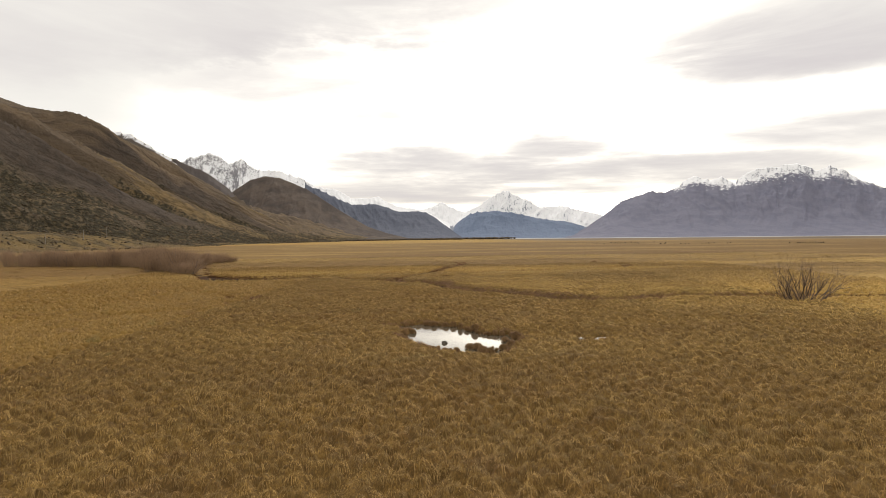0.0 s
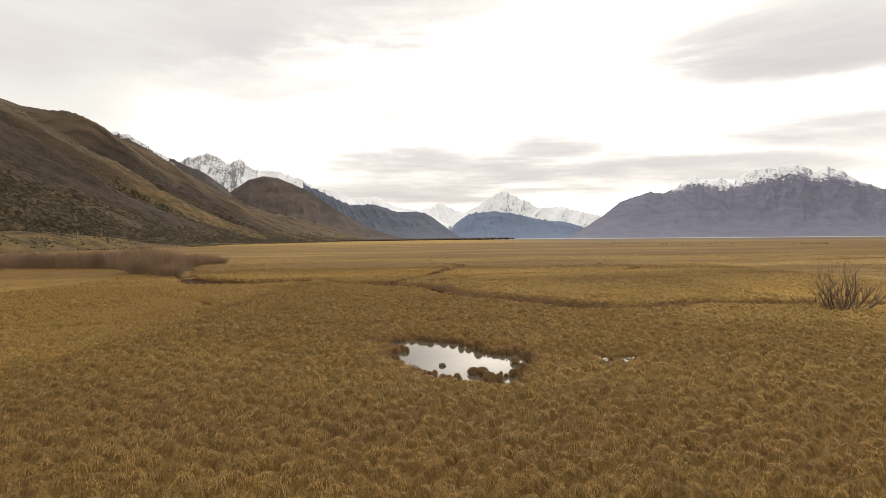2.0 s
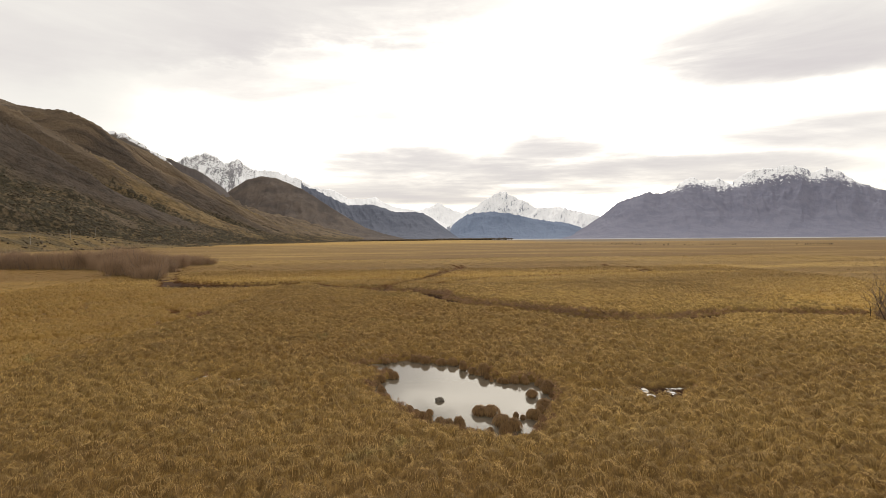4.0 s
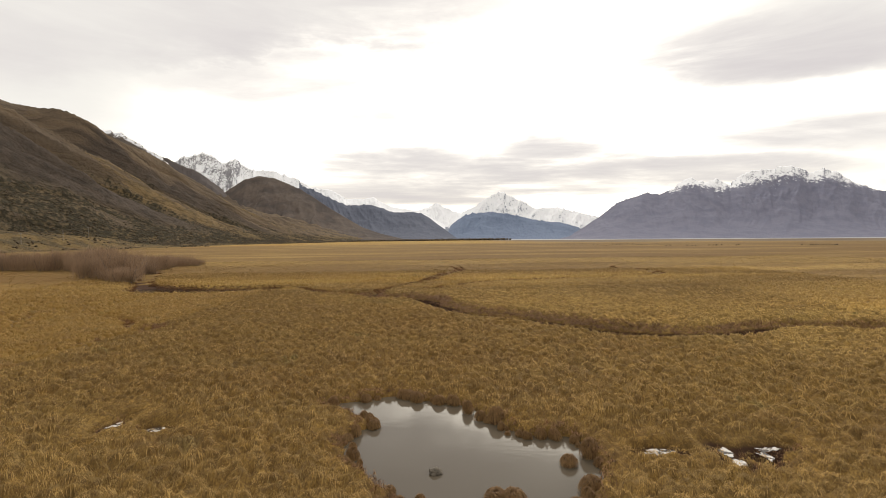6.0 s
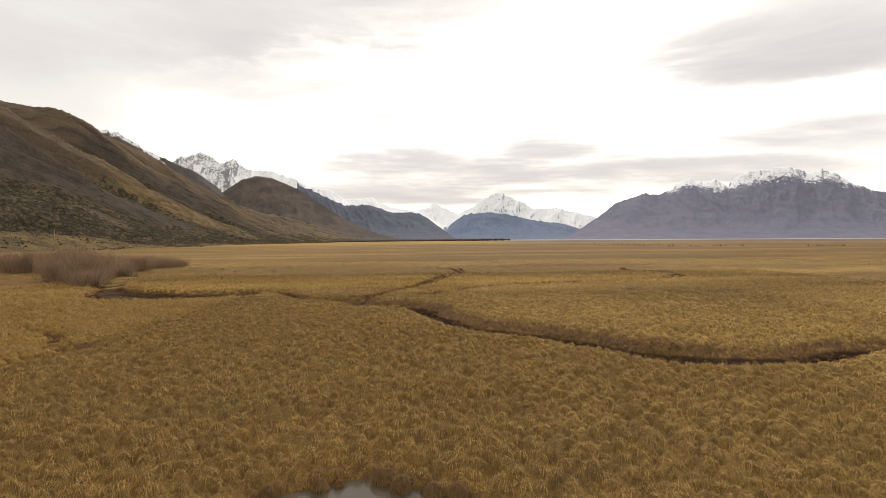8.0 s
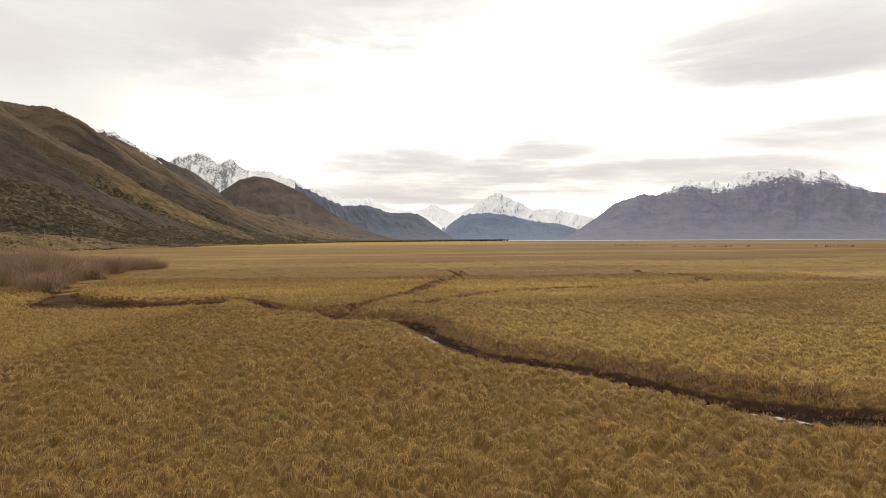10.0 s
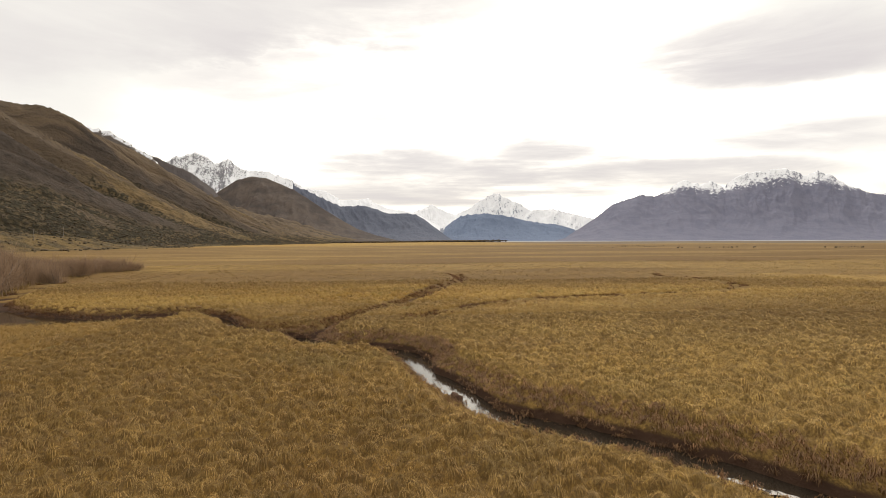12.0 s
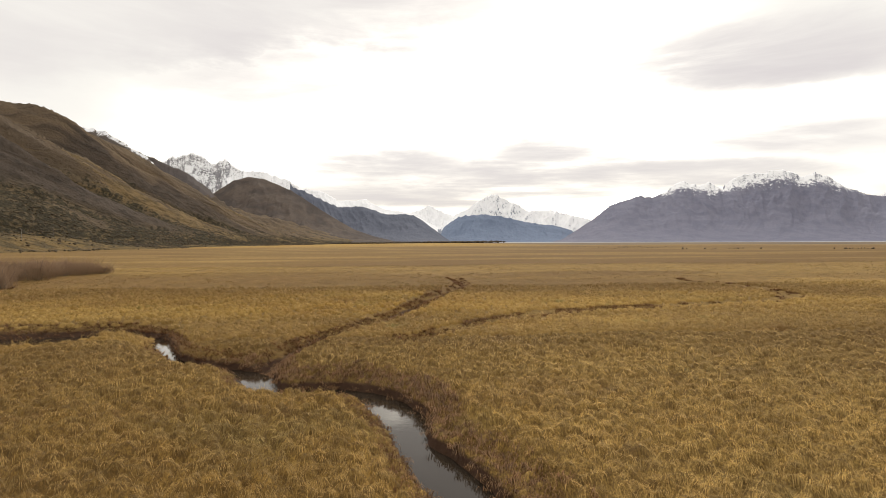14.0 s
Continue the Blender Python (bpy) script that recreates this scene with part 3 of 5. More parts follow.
def hill_material():
    m, nt, bsdf = material("tussock_hillside", 0.95, 0.1)
    pos = place_of(nt)
    cover = {}
    for kind in ("scrub", "scree", "straw"):
        att = nt.nodes.new("ShaderNodeAttribute")
        att.attribute_name = kind
        cover[kind] = att.outputs["Fac"]
    sep = nt.nodes.new("ShaderNodeSeparateXYZ")
    nt.links.new(pos, sep.inputs[0])
    big = noise_tex(nt, scaled(nt, pos, 0.006, 0.010, 0.010), 1.0, 5.0, 0.6, 0.5)
    fine = noise_tex(nt, scaled(nt, pos, 0.06, 0.06, 0.06), 1.0, 6.0, 0.65)
    spots = noise_tex(nt, scaled(nt, pos, 0.16, 0.16, 0.16), 1.0, 4.0, 0.65)
    # rills and ribs run down the fall line
    across = math_node(nt, "ADD", sep.outputs[1], math_node(nt, "MULTIPLY", sep.outputs[0], -0.74))
    rill = noise_tex(nt, combine(nt, math_node(nt, "MULTIPLY", sep.outputs[0], 0.005), math_node(nt, "MULTIPLY", across, 0.085), math_node(nt, "MULTIPLY", sep.outputs[2], 0.005)), 1.0, 6.0, 0.66, 0.6)
    c = mix_colour(nt, smooth_range(nt, big, 0.38, 0.62), (0.178, 0.130, 0.086), (0.140, 0.106, 0.076))
    c = mix_colour(nt, math_node(nt, "MULTIPLY", smooth_range(nt, rill, 0.49, 0.60), 0.65), c, (0.080, 0.062, 0.048))
    c = mix_colour(nt, math_node(nt, "MULTIPLY", smooth_range(nt, rill, 0.44, 0.32), 0.40), c, (0.22, 0.160, 0.095))
    gold = mix_colour(nt, smooth_range(nt, fine, 0.40, 0.62), (0.250, 0.172, 0.085), (0.150, 0.110, 0.060))
    some = math_node(nt, "ADD", cover["straw"], math_node(nt, "MULTIPLY", math_node(nt, "SUBTRACT", rill, 0.5), 3.4))
    c = mix_colour(nt, math_node(nt, "MULTIPLY", smooth_range(nt, some, 0.42, 0.85), 0.90), c, gold)
    # the scree layer darkens the gully bands, broken along the rills
    some = math_node(nt, "ADD", cover["scree"], math_node(nt, "MULTIPLY", math_node(nt, "SUBTRACT", rill, 0.5), 1.8))
    c = mix_colour(nt, math_node(nt, "MULTIPLY", smooth_range(nt, some, 0.20, 0.70), 0.80), c, mix_colour(nt, smooth_range(nt, fine, 0.42, 0.64), (0.094, 0.075, 0.062), (0.062, 0.051, 0.045)))
    # between the scrub: dull olive turf
    low = smooth_range(nt, math_node(nt, "ADD", sep.outputs[2], math_node(nt, "MULTIPLY", big, 20.0)), 44.0, 20.0)
    c = mix_colour(nt, math_node(nt, "MULTIPLY", low, 0.80), c, mix_colour(nt, smooth_range(nt, fine, 0.42, 0.60), (0.215, 0.145, 0.058), (0.105, 0.080, 0.040)))
    edge = math_node(nt, "ADD", cover["scrub"], math_node(nt, "MULTIPLY", math_node(nt, "SUBTRACT", spots, 0.5), 2.4))
    edge = math_node(nt, "ADD", edge, math_node(nt, "MULTIPLY", math_node(nt, "SUBTRACT", fine, 0.5), 1.8))
    turf = mix_colour(nt, smooth_range(nt, spots, 0.42, 0.60), (0.138, 0.103, 0.053), (0.078, 0.060, 0.038))
    c = mix_colour(nt, math_node(nt, "MULTIPLY", cover["scrub"], 0.70), c, turf)
    c = mix_colour(nt, math_node(nt, "MULTIPLY", smooth_range(nt, edge, 0.50, 0.85), 0.9), c, mix_colour(nt, smooth_range(nt, spots, 0.40, 0.62), (0.070, 0.058, 0.036), (0.046, 0.040, 0.027)))
    nt.links.new(c, bsdf.inputs["Base Color"])
    bump(nt, bsdf, math_node(nt, "ADD", math_node(nt, "ADD", fine, spots), math_node(nt, "MULTIPLY", rill, 2.0)), 0.9, 5.0)
    return m


HILL = hill_material()
SPUR = mountain_material("dark_scree_spur", (0.115, 0.097, 0.090), (0.078, 0.068, 0.068), scale=2.0)
HUMP = mountain_material("brown_bare_hill", (0.124, 0.098, 0.081), (0.072, 0.060, 0.056), scale=1.6, patch=0.8)
SNOWY = mountain_material("snowy_rock_ridge", (0.30, 0.29, 0.31), (0.17, 0.17, 0.19), 0.25, 0.5, 0.52, scale=2.6, ribbed=0.7)
SNOWBIT = mountain_material("snowy_crest_rock", (0.13, 0.11, 0.095), (0.09, 0.075, 0.07), 0.92, 0.7, 0.74, scale=3.0)
# the next four have distance haze put into their base colours as blue
FOREST = mountain_material("hazed_dark_bush_slope", (0.135, 0.145, 0.185), (0.095, 0.105, 0.140), scale=1.2)
HAZE_BLUE = mountain_material("hazed_bush_slope", (0.180, 0.222, 0.310), (0.145, 0.180, 0.260), scale=1.0)
ALP = mountain_material("hazed_glaciated_peak", (0.30, 0.32, 0.37), (0.22, 0.24, 0.30), 0.30, 0.3, 0.40, scale=2.2, ribbed=0.5)
RANGE = mountain_material("hazed_scree_range", (0.200, 0.198, 0.252), (0.142, 0.148, 0.206), 0.86, 0.62, 0.60, scale=2.6, streak=0.30, patch=0.5, ribbed=0.12)


def profile_height(points, x):
    p = np.array(points, float)
    return np.interp(x, p[:, 0], p[:, 1])


def massif(name, label, mat, distance, points, depth, rough, jag=0.0, seed=1, cols=260, rows=60, gully=0.35, size=200.0, bend=1.3, back=1.25, snow_from=(-2.0, -1.0)):
    """A mountain: a skyline given in metres at its distance, slopes that fall towards the plain in spurs and gullies, and a back."""
    lo, hi = points[0][0], points[-1][0]
    u = np.linspace(lo, hi, cols)
    v = np.concatenate([np.linspace(0, 1, rows) ** 0.9, np.linspace(1, back, 8)[1:]])
    uu, vv = np.meshgrid(u, v)
    dd = vv * depth
    line = profile_height(points, u)
    share = np.clip(line / (line.max() + 1e-6), 0.15, 1)
    fine = (ridged(u / (size * 0.30), 0 * u + seed, seed + 40, 4, 0.66) - 0.62) * jag * 1.3 * share
    # spurs wander sideways as they fall
    drift = (fbm(uu / (size * 1.4), dd / (size * 1.4), seed + 5, 3) - 0.5) * size * 1.6 * (1 - vv)
    slant = 0.35 * dd * np.sin(uu / (size * 3.1) + seed)
    spur = ridged((uu + drift + slant) / size, dd / (size * 2.6) + seed, seed, 5, 0.55)
    crag = ridged((uu + 0.5 * drift) / (size * 0.28), dd / (size * 0.5), seed + 9, 4, 0.6)
    fall = np.where(vv <= 1, vv ** bend, 1 - 2.4 * (vv - 1))
    mid = np.clip(3.4 * vv * (1 - vv), 0, 1)
    base = -0.0065 * np.maximum(uu, 0)
    rise = line[None, :] - base
    height = rise * fall * (1 + gully * mid * (spur - 0.55) * 1.5)
    height = height + fine[None, :] * smoothstep(0.90, 1.0, vv) + (crag - 0.5) * (rough * mid + jag * 0.6 * smoothstep(0.35, 0.8, vv) * (1 - smoothstep(0.9, 1.0, vv))) * share[None, :]
    yy = distance - depth * (1 - vv)
    xx = uu * yy / distance
    zz = (base + height) * yy / distance - 5.0 * (vv < 0.01)
    me = mesh_from(name, np.stack([xx, yy, zz], -1).reshape(-1, 3), grid_faces(len(v), cols), [mat], True)
    layer = me.attributes.new("height_share", "FLOAT", "POINT")
    layer.data.foreach_set("value", (np.clip(fall, 0, 1) * (0.6 + 0.4 * smoothstep(*snow_from, line))[None, :]).astype(np.float32).ravel())
    layer = me.attributes.new("rib", "FLOAT", "POINT")
    layer.data.foreach_set("value", (0.6 * crag + 0.4 * spur).astype(np.float32).ravel())
    tagged(new(name, me), label, "mountain", kind="structure")


def wall_shape(ss, yy):
    """The hillside's height and how deep in a gully (0) or high on a spur (1) a place lies; ss metres in from the foot, yy along it."""
    crest = np.interp(yy, [300, 800, 1000, 1167, 1297, 1420, 1567, 1700, 1918, 2236, 2640, 2940], [318, 340, 358, 371, 354, 306, 280, 242, 200, 180, 164, 110])
    drift = (fbm(ss / 300, yy / 300, 51, 4) - 0.5) * 130
    phase = (yy + drift + 0.74 * ss - 868) / 215
    tri = 1 - np.abs(2 * (phase - np.floor(phase)) - 1)
    tri = 1 - tri
    spur = 0.7 * tri + 0.3 * ridged((yy + drift + 0.74 * ss) / 62, ss / 300, 71, 3, 0.55)
    fine = ridged((yy + 0.8 * drift + 0.74 * ss) / 34, ss / 160, 75, 4, 0.6)
    s0 = 45 + 125 * smoothstep(820, 560, yy)
    p = smoothstep(s0, 700, ss) * 0.50 + 0.50 * np.clip((ss - s0) / (700 - s0), 0, 1)
    terrace = 15 * smoothstep(5, 55, ss) * (1 - smoothstep(500, 680, yy) * 0.85)
    q = np.clip(ss / 690, 0, 1)
    mid = np.clip(4 * q * (1 - q), 0, 1) * smoothstep(0.93, 0.62, q)
    z = terrace + (crest - 15) * p * (1 + 0.70 * mid * (spur - 0.5))
    z = z + 24 * mid * smoothstep(0.92, 0.55, q) * (fine - 0.5) + 9 * mid * (fbm(ss / 40, yy / 40, 81, 4) - 0.5) + 1.5 * (fbm(ss / 18, yy / 18, 83, 3) - 0.5)
    return z - 90 * smoothstep(760, 1400, ss) - 6 * (ss < 1), spur


def wall_foot(yy):
    foot = -318 - 45 * smoothstep(600, 850, yy) + 40 * smoothstep(900, 1700, yy) + 60 * smoothstep(1700, 2900, yy)
    return foot + 22 * (fbm(yy / 120, 0 * yy, 31, 3) - 0.5)


def spur_line(ss, yy):
    """Metres along the valley at which the fall line through a place reaches the foot."""
    return yy + (fbm(ss / 300, yy / 300, 51, 4) - 0.5) * 130 + 0.74 * ss


def scrub_cover(ss, yy, spur):
    """How much dark scrub grows at a place: thick on the low near face, in the gullies and along the foot."""
    n = fbm(ss / 70, yy / 90, 101, 5, 0.6)
    m = fbm(ss / 130, yy / 50, 131, 4, 0.6)
    line = spur_line(ss, yy)
    face = smoothstep(1045, 1005, line + 60 * (n - 0.5)) * smoothstep(0.28, 0.52, n + 0.10)
    gully = smoothstep(0.62, 0.30, spur + 0.7 * (m - 0.5)) * smoothstep(430, 250, ss)
    foot = smoothstep(190, 60, ss) * smoothstep(0.36, 0.52, n) * 0.9
    return np.clip(np.maximum(np.maximum(0.85 * face, 0.75 * gully), foot), 0, 1) * np.where(yy > 620, smoothstep(15, 50, ss), smoothstep(60, 95, ss))


def dark_cover(ss, yy, spur):
    """Darker bands of ground: in the gullies up to the middle of the slope."""
    line = spur_line(ss, yy) + 90 * (fbm(ss / 160, yy / 60, 133, 4, 0.6) - 0.5)
    near = smoothstep(1000, 1045, line) * smoothstep(1225, 1180, line) * smoothstep(560, 430, ss)
    far = smoothstep(1410, 1440, line) * smoothstep(1520, 1490, line) * smoothstep(480, 380, ss)
    rest = smoothstep(1560, 1620, line) * smoothstep(0.60, 0.36, spur) * smoothstep(560, 400, ss)
    return np.clip(near + 0.8 * far + 0.8 * rest, 0, 1)


def gold_cover(ss, yy, spur):
    """Bleached tussock on the crests of the spurs, on the lower two thirds of the slope."""
    m = fbm(ss / 120, yy / 40, 135, 4, 0.6)
    line = spur_line(ss, yy) + 70 * (m - 0.5)
    near = smoothstep(1185, 1230, line) * smoothstep(1360, 1270, line) * smoothstep(380, 240, ss + 90 * (m - 0.5))
    rest = smoothstep(1300, 1380, line) * smoothstep(0.42, 0.72, spur + 0.7 * (m - 0.5)) * smoothstep(420, 220, ss + 120 * (m - 0.5))
    return np.clip(near + 0.5 * rest, 0, 1)


def make_valley_wall():
    """The long brown hillside along the valley: a terrace at its foot, then spurs and gullies up to a rounded crest."""
    ys = graded(420, 1500, 5.0, 60, 3000, 1.04)
    s = np.concatenate([np.linspace(0, 120, 40), np.linspace(120, 760, 150)[1:], np.linspace(760, 1400, 20)[1:]])
    ss, yy = np.meshgrid(s, ys)
    z, spur = wall_shape(ss, yy)
    me = mesh_from("hillside", np.stack([wall_foot(yy) - ss, yy, z], -1).reshape(-1, 3), grid_faces(len(ys), len(s))[:, ::-1], [HILL], True)
    for cover, rule in (("scrub", scrub_cover), ("scree", dark_cover), ("straw", gold_cover)):
        layer = me.attributes.new(cover, "FLOAT", "POINT")
        layer.data.foreach_set("value", rule(ss, yy, spur).astype(np.float32).ravel())
    tagged(new("hillside", me), "long brown tussock hillside with dark scrub gullies", "hill", kind="structure")


make_valley_wall()
massif("snow_crest", "rocky crest with patchy snow behind the hillside", SNOWBIT, 1750,
       [(-1700, 350), (-1500, 400), (-1300, 414), (-1244, 426), (-1173, 408), (-1103, 394), (-1049, 358), (-960, 305), (-800, 110)], 300, 10, 18, 11, size=120, rows=30, cols=200)
massif("dark_spur", "dark grey scree spur falling to the valley", SPUR, 2000,
       [(-1500, 420), (-1170, 383), (-1059, 333), (-949, 284), (-860, 215), (-800, 130), (-760, 0)], 500, 14, 10, 12, size=160)
massif("round_hill", "rounded bare brown hill with erosion gullies", HUMP, 3000,
       [(-1730, 104), (-1442, 196), (-1261, 317), (-1158, 381), (-1073, 398), (-989, 388), (-822, 317), (-654, 203), (-542, 133), (-452, 81), (-344, 42), (-208, 8)],
       700, 20, 6, 13, size=190, gully=0.40)
massif("snow_range", "jagged snow-covered mountain ridge", SNOWY, 4000,
       [(-2500, 560), (-2200, 620), (-2094, 668), (-1960, 715), (-1904, 733), (-1770, 686), (-1704, 641), (-1622, 680), (-1560, 625), (-1502, 598), (-1412, 578),
        (-1299, 569), (-1142, 513), (-1030, 444), (-960, 430), (-872, 419), (-737, 345), (-640, 335), (-510, 350), (-420, 290), (-329, 264), (-147, 230), (60, 120)],
       900, 45, 34, 14, cols=460, rows=80, size=200, gully=0.5, bend=1.7)
massif("forested_ridge", "bush-covered ridge below the snow, tinted dark blue for haze", FOREST, 3600,
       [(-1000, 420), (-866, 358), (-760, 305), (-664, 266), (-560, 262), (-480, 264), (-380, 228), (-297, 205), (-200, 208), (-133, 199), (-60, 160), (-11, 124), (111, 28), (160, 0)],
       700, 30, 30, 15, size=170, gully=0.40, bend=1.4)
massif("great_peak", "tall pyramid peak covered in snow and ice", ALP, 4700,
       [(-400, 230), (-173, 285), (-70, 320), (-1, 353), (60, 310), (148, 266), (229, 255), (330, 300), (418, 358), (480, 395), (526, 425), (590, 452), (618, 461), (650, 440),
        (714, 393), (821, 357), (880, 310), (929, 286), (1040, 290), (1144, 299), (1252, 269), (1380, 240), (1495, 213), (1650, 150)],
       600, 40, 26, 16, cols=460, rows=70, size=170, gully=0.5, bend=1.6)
massif("hazed_foothill", "bush-covered foothill below the peak, tinted blue for haze", HAZE_BLUE, 4450,
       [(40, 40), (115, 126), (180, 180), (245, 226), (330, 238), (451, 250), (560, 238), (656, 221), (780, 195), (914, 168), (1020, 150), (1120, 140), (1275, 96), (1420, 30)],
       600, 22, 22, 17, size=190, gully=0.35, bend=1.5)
massif("scree_range", "broad scree mountain with a snow-dusted crest, tinted grey-purple for haze", RANGE, 4200,
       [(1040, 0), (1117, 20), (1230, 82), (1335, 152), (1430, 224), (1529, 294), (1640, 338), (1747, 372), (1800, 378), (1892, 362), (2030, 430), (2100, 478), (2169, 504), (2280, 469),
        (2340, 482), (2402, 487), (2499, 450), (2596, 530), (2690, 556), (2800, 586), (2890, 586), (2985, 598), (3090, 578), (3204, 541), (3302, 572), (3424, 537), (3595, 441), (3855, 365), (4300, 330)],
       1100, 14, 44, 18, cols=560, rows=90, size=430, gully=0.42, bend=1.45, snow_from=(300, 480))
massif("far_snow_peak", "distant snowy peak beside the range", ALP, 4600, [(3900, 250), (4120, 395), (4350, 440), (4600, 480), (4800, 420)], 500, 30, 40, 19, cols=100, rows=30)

# ---------------------------------------------------------------- grass


def blades(rng, x, y, z, length, width, lean, azimuth, segments, tip=None):
    """Curved tapering leaf blades as one soup of triangles and quads turned into triangles; returns verts, faces, along."""
    n = len(x)
    ca, sa = np.cos(azimuth), np.sin(azimuth)
    turn = azimuth + np.pi / 2 + rng.normal(0, 0.35, n)
    wx, wy = np.cos(turn) * width * 0.5, np.sin(turn) * width * 0.5
    if segments == 2:
        out1, up1 = length * (0.10 + 0.15 * lean), length * (0.66 - 0.06 * lean)
        out2, up2 = length * (0.22 + 0.38 * lean), length * (0.98 - 0.72 * lean)
        if tip is not None:
            # laid over the crown: the tip comes to rest on it
            out1, up1, out2 = length * 0.42, length * 0.22, length * 0.85
            up2 = tip - z + 0.02
        pts = np.empty((n, 4, 3), np.float32)
        for k, (o, u, w) in enumerate(((0, 0, 0), (out1, up1, 1), (out1, up1, -1), (out2, up2, 0))):
            pts[:, k, 0], pts[:, k, 1], pts[:, k, 2] = x + ca * o + wx * w, y + sa * o + wy * w, z + u
        tri = np.array([(0, 1, 2), (2, 1, 3)])
        along = np.tile(np.array([0, 0.6, 0.6, 1.0], np.float32), (n, 1))
    else:
        out2, up2 = length * (0.2 + 0.5 * lean), length * (0.95 - 0.5 * lean)
        pts = np.empty((n, 3, 3), np.float32)
        for k, (o, u, w) in enumerate(((0, 0, 1), (0, 0, -1), (out2, up2, 0))):
            pts[:, k, 0], pts[:, k, 1], pts[:, k, 2] = x + ca * o + wx * w, y + sa * o + wy * w, z + u
        tri = np.array([(0, 1, 2)])
        along = np.tile(np.array([0, 0, 1.0], np.float32), (n, 1))
    k = pts.shape[1]
    faces = (np.arange(n) * k)[:, None, None] + tri[None]
    return pts.reshape(-1, 3), faces.reshape(-1, 3), along.ravel()


def grass_object(name, verts, faces, along, tuft, mat, label, category):
    me = mesh_from(name, verts, faces, [mat])
    layer = me.uv_layers.new(name="length")
    uv = np.zeros((len(faces) * 3, 2), np.float32)
    uv[:, 1] = along[np.asarray(faces).ravel()]
    uv[:, 0] = np.repeat(tuft, 3 * len(faces) // len(tuft))
    layer.data.foreach_set("uv", uv.ravel())
    tagged(new(name, me), label, category, kind="stuff")


def tussocks(rng, x, y, per, length, spread, width, segments, droop, wind, taper=True, drape=False, lift=0.0):
    """Blades of many tufts: x, y the tufts, per blades each."""
    n = len(x)
    size = rng.uniform(0.7, 1.35, n)
    heading = wind + 3.2 * (fbm(x / 5, y / 5, 97, 2) - 0.5) + rng.normal(0, 0.5, n)
    bx = np.repeat(x, per)
    by = np.repeat(y, per)
    bs = np.repeat(size, per)
    bh = np.repeat(heading, per)
    r, q = spread * np.sqrt(rng.uniform(0, 1, n * per)) * bs, rng.uniform(0, 2 * np.pi, n * per)
    px, py = bx + r * np.cos(q), by + r * np.sin(q)
    az = np.where(rng.uniform(0, 1, n * per) < (0.32 if drape else 0.4), q, bh) + rng.normal(0, 0.55, n * per)
    lean = np.clip(rng.normal(droop, 0.25, n * per), 0.02, 1.1)
    ln = length * bs * rng.uniform(0.6, 1.25, n * per)
    flat = np.repeat(land(x, y, crowns=False), per)
    gap = np.minimum(np.minimum(line_distance(x, y, STREAM)[0] - 0.75, line_distance(x, y, DITCH_A)[0] - 0.3), line_distance(x, y, np.vstack([POND, POND[:1]]))[0])
    crown = np.repeat(0.5 * smoothstep(0.05, 0.4, gap) + 0.5 * smoothstep(0.2, 1.3, gap), per)
    pz = flat + mounds(px, py) * crown - 0.03 + lift * bs * (1 - np.minimum(r / (spread * bs), 1.0) ** 2)
    ln = ln * np.repeat(0.65 + 0.7 * fbm(x / 2.5, y / 2.5, 95, 2), per)
    ds, along, da, ta, db, dc, dp = wetness(x, y)
    edge = np.minimum(np.minimum(ds - stream_half(along), da - 0.3), dp)
    if taper:
        ln = ln * np.repeat(0.36 + 0.64 * smoothstep(0.1, 1.6, edge), per)
    tuft = np.repeat(rng.uniform(0, 1, n), per)
    wide = width * rng.uniform(0.7, 1.3, n * per)
    if not drape:
        return (*blades(rng, px, py, pz, ln, wide, lean, az, segments), tuft)
    ln = ln * np.where(rng.uniform(0, 1, n * per) < 0.2, 1.25, 1.0)
    tip = flat + crown * mounds(px + np.cos(az) * ln * 0.85, py + np.sin(az) * ln * 0.85) + ln * np.where(rng.uniform(0, 1, n * per) < 0.45, rng.uniform(0.25, 0.85, n * per), rng.uniform(-0.05, 0.28, n * per))
    return (*blades(rng, px, py, pz, ln, wide, lean, az, segments, tip), tuft)


def scatter(rng, x0, x1, y0, y1, step):
    nx, ny = int((x1 - x0) / step), int((y1 - y0) / step)
    x, y = np.meshgrid(x0 + (np.arange(nx) + 0.5) * step, y0 + (np.arange(ny) + 0.5) * step)
    x, y = x.ravel(), y.ravel()
    return x + rng.uniform(-0.5, 0.5, len(x)) * step, y + rng.uniform(-0.5, 0.5, len(y)) * step


def faces_flight(x, y):
    """True on a bank that falls towards the flight."""
    return land(x + 0.7, y + 1.0, crowns=False) > land(x - 0.7, y - 1.0, crowns=False) + 0.12


def dry(x, y, margin=0.0):
    """True where grass can stand: off the stream bed, the ditches and the pond."""
    ds, along, da, ta, db, dc, dp = wetness(x, y)
    rim = line_distance(x, y, np.vstack([POND, POND[:1]]))[0]
    return ~(faces_flight(x, y) & (ds < stream_half(along) + 1.0)) & (rim > 0.34) & (ds > stream_half(along) * 1.05 + 0.10 + margin) & (da > 1.0 + margin) & (db > 1.05 + 0.5 * margin) & (dc > 0.5) & (dp > 0.12 + margin)


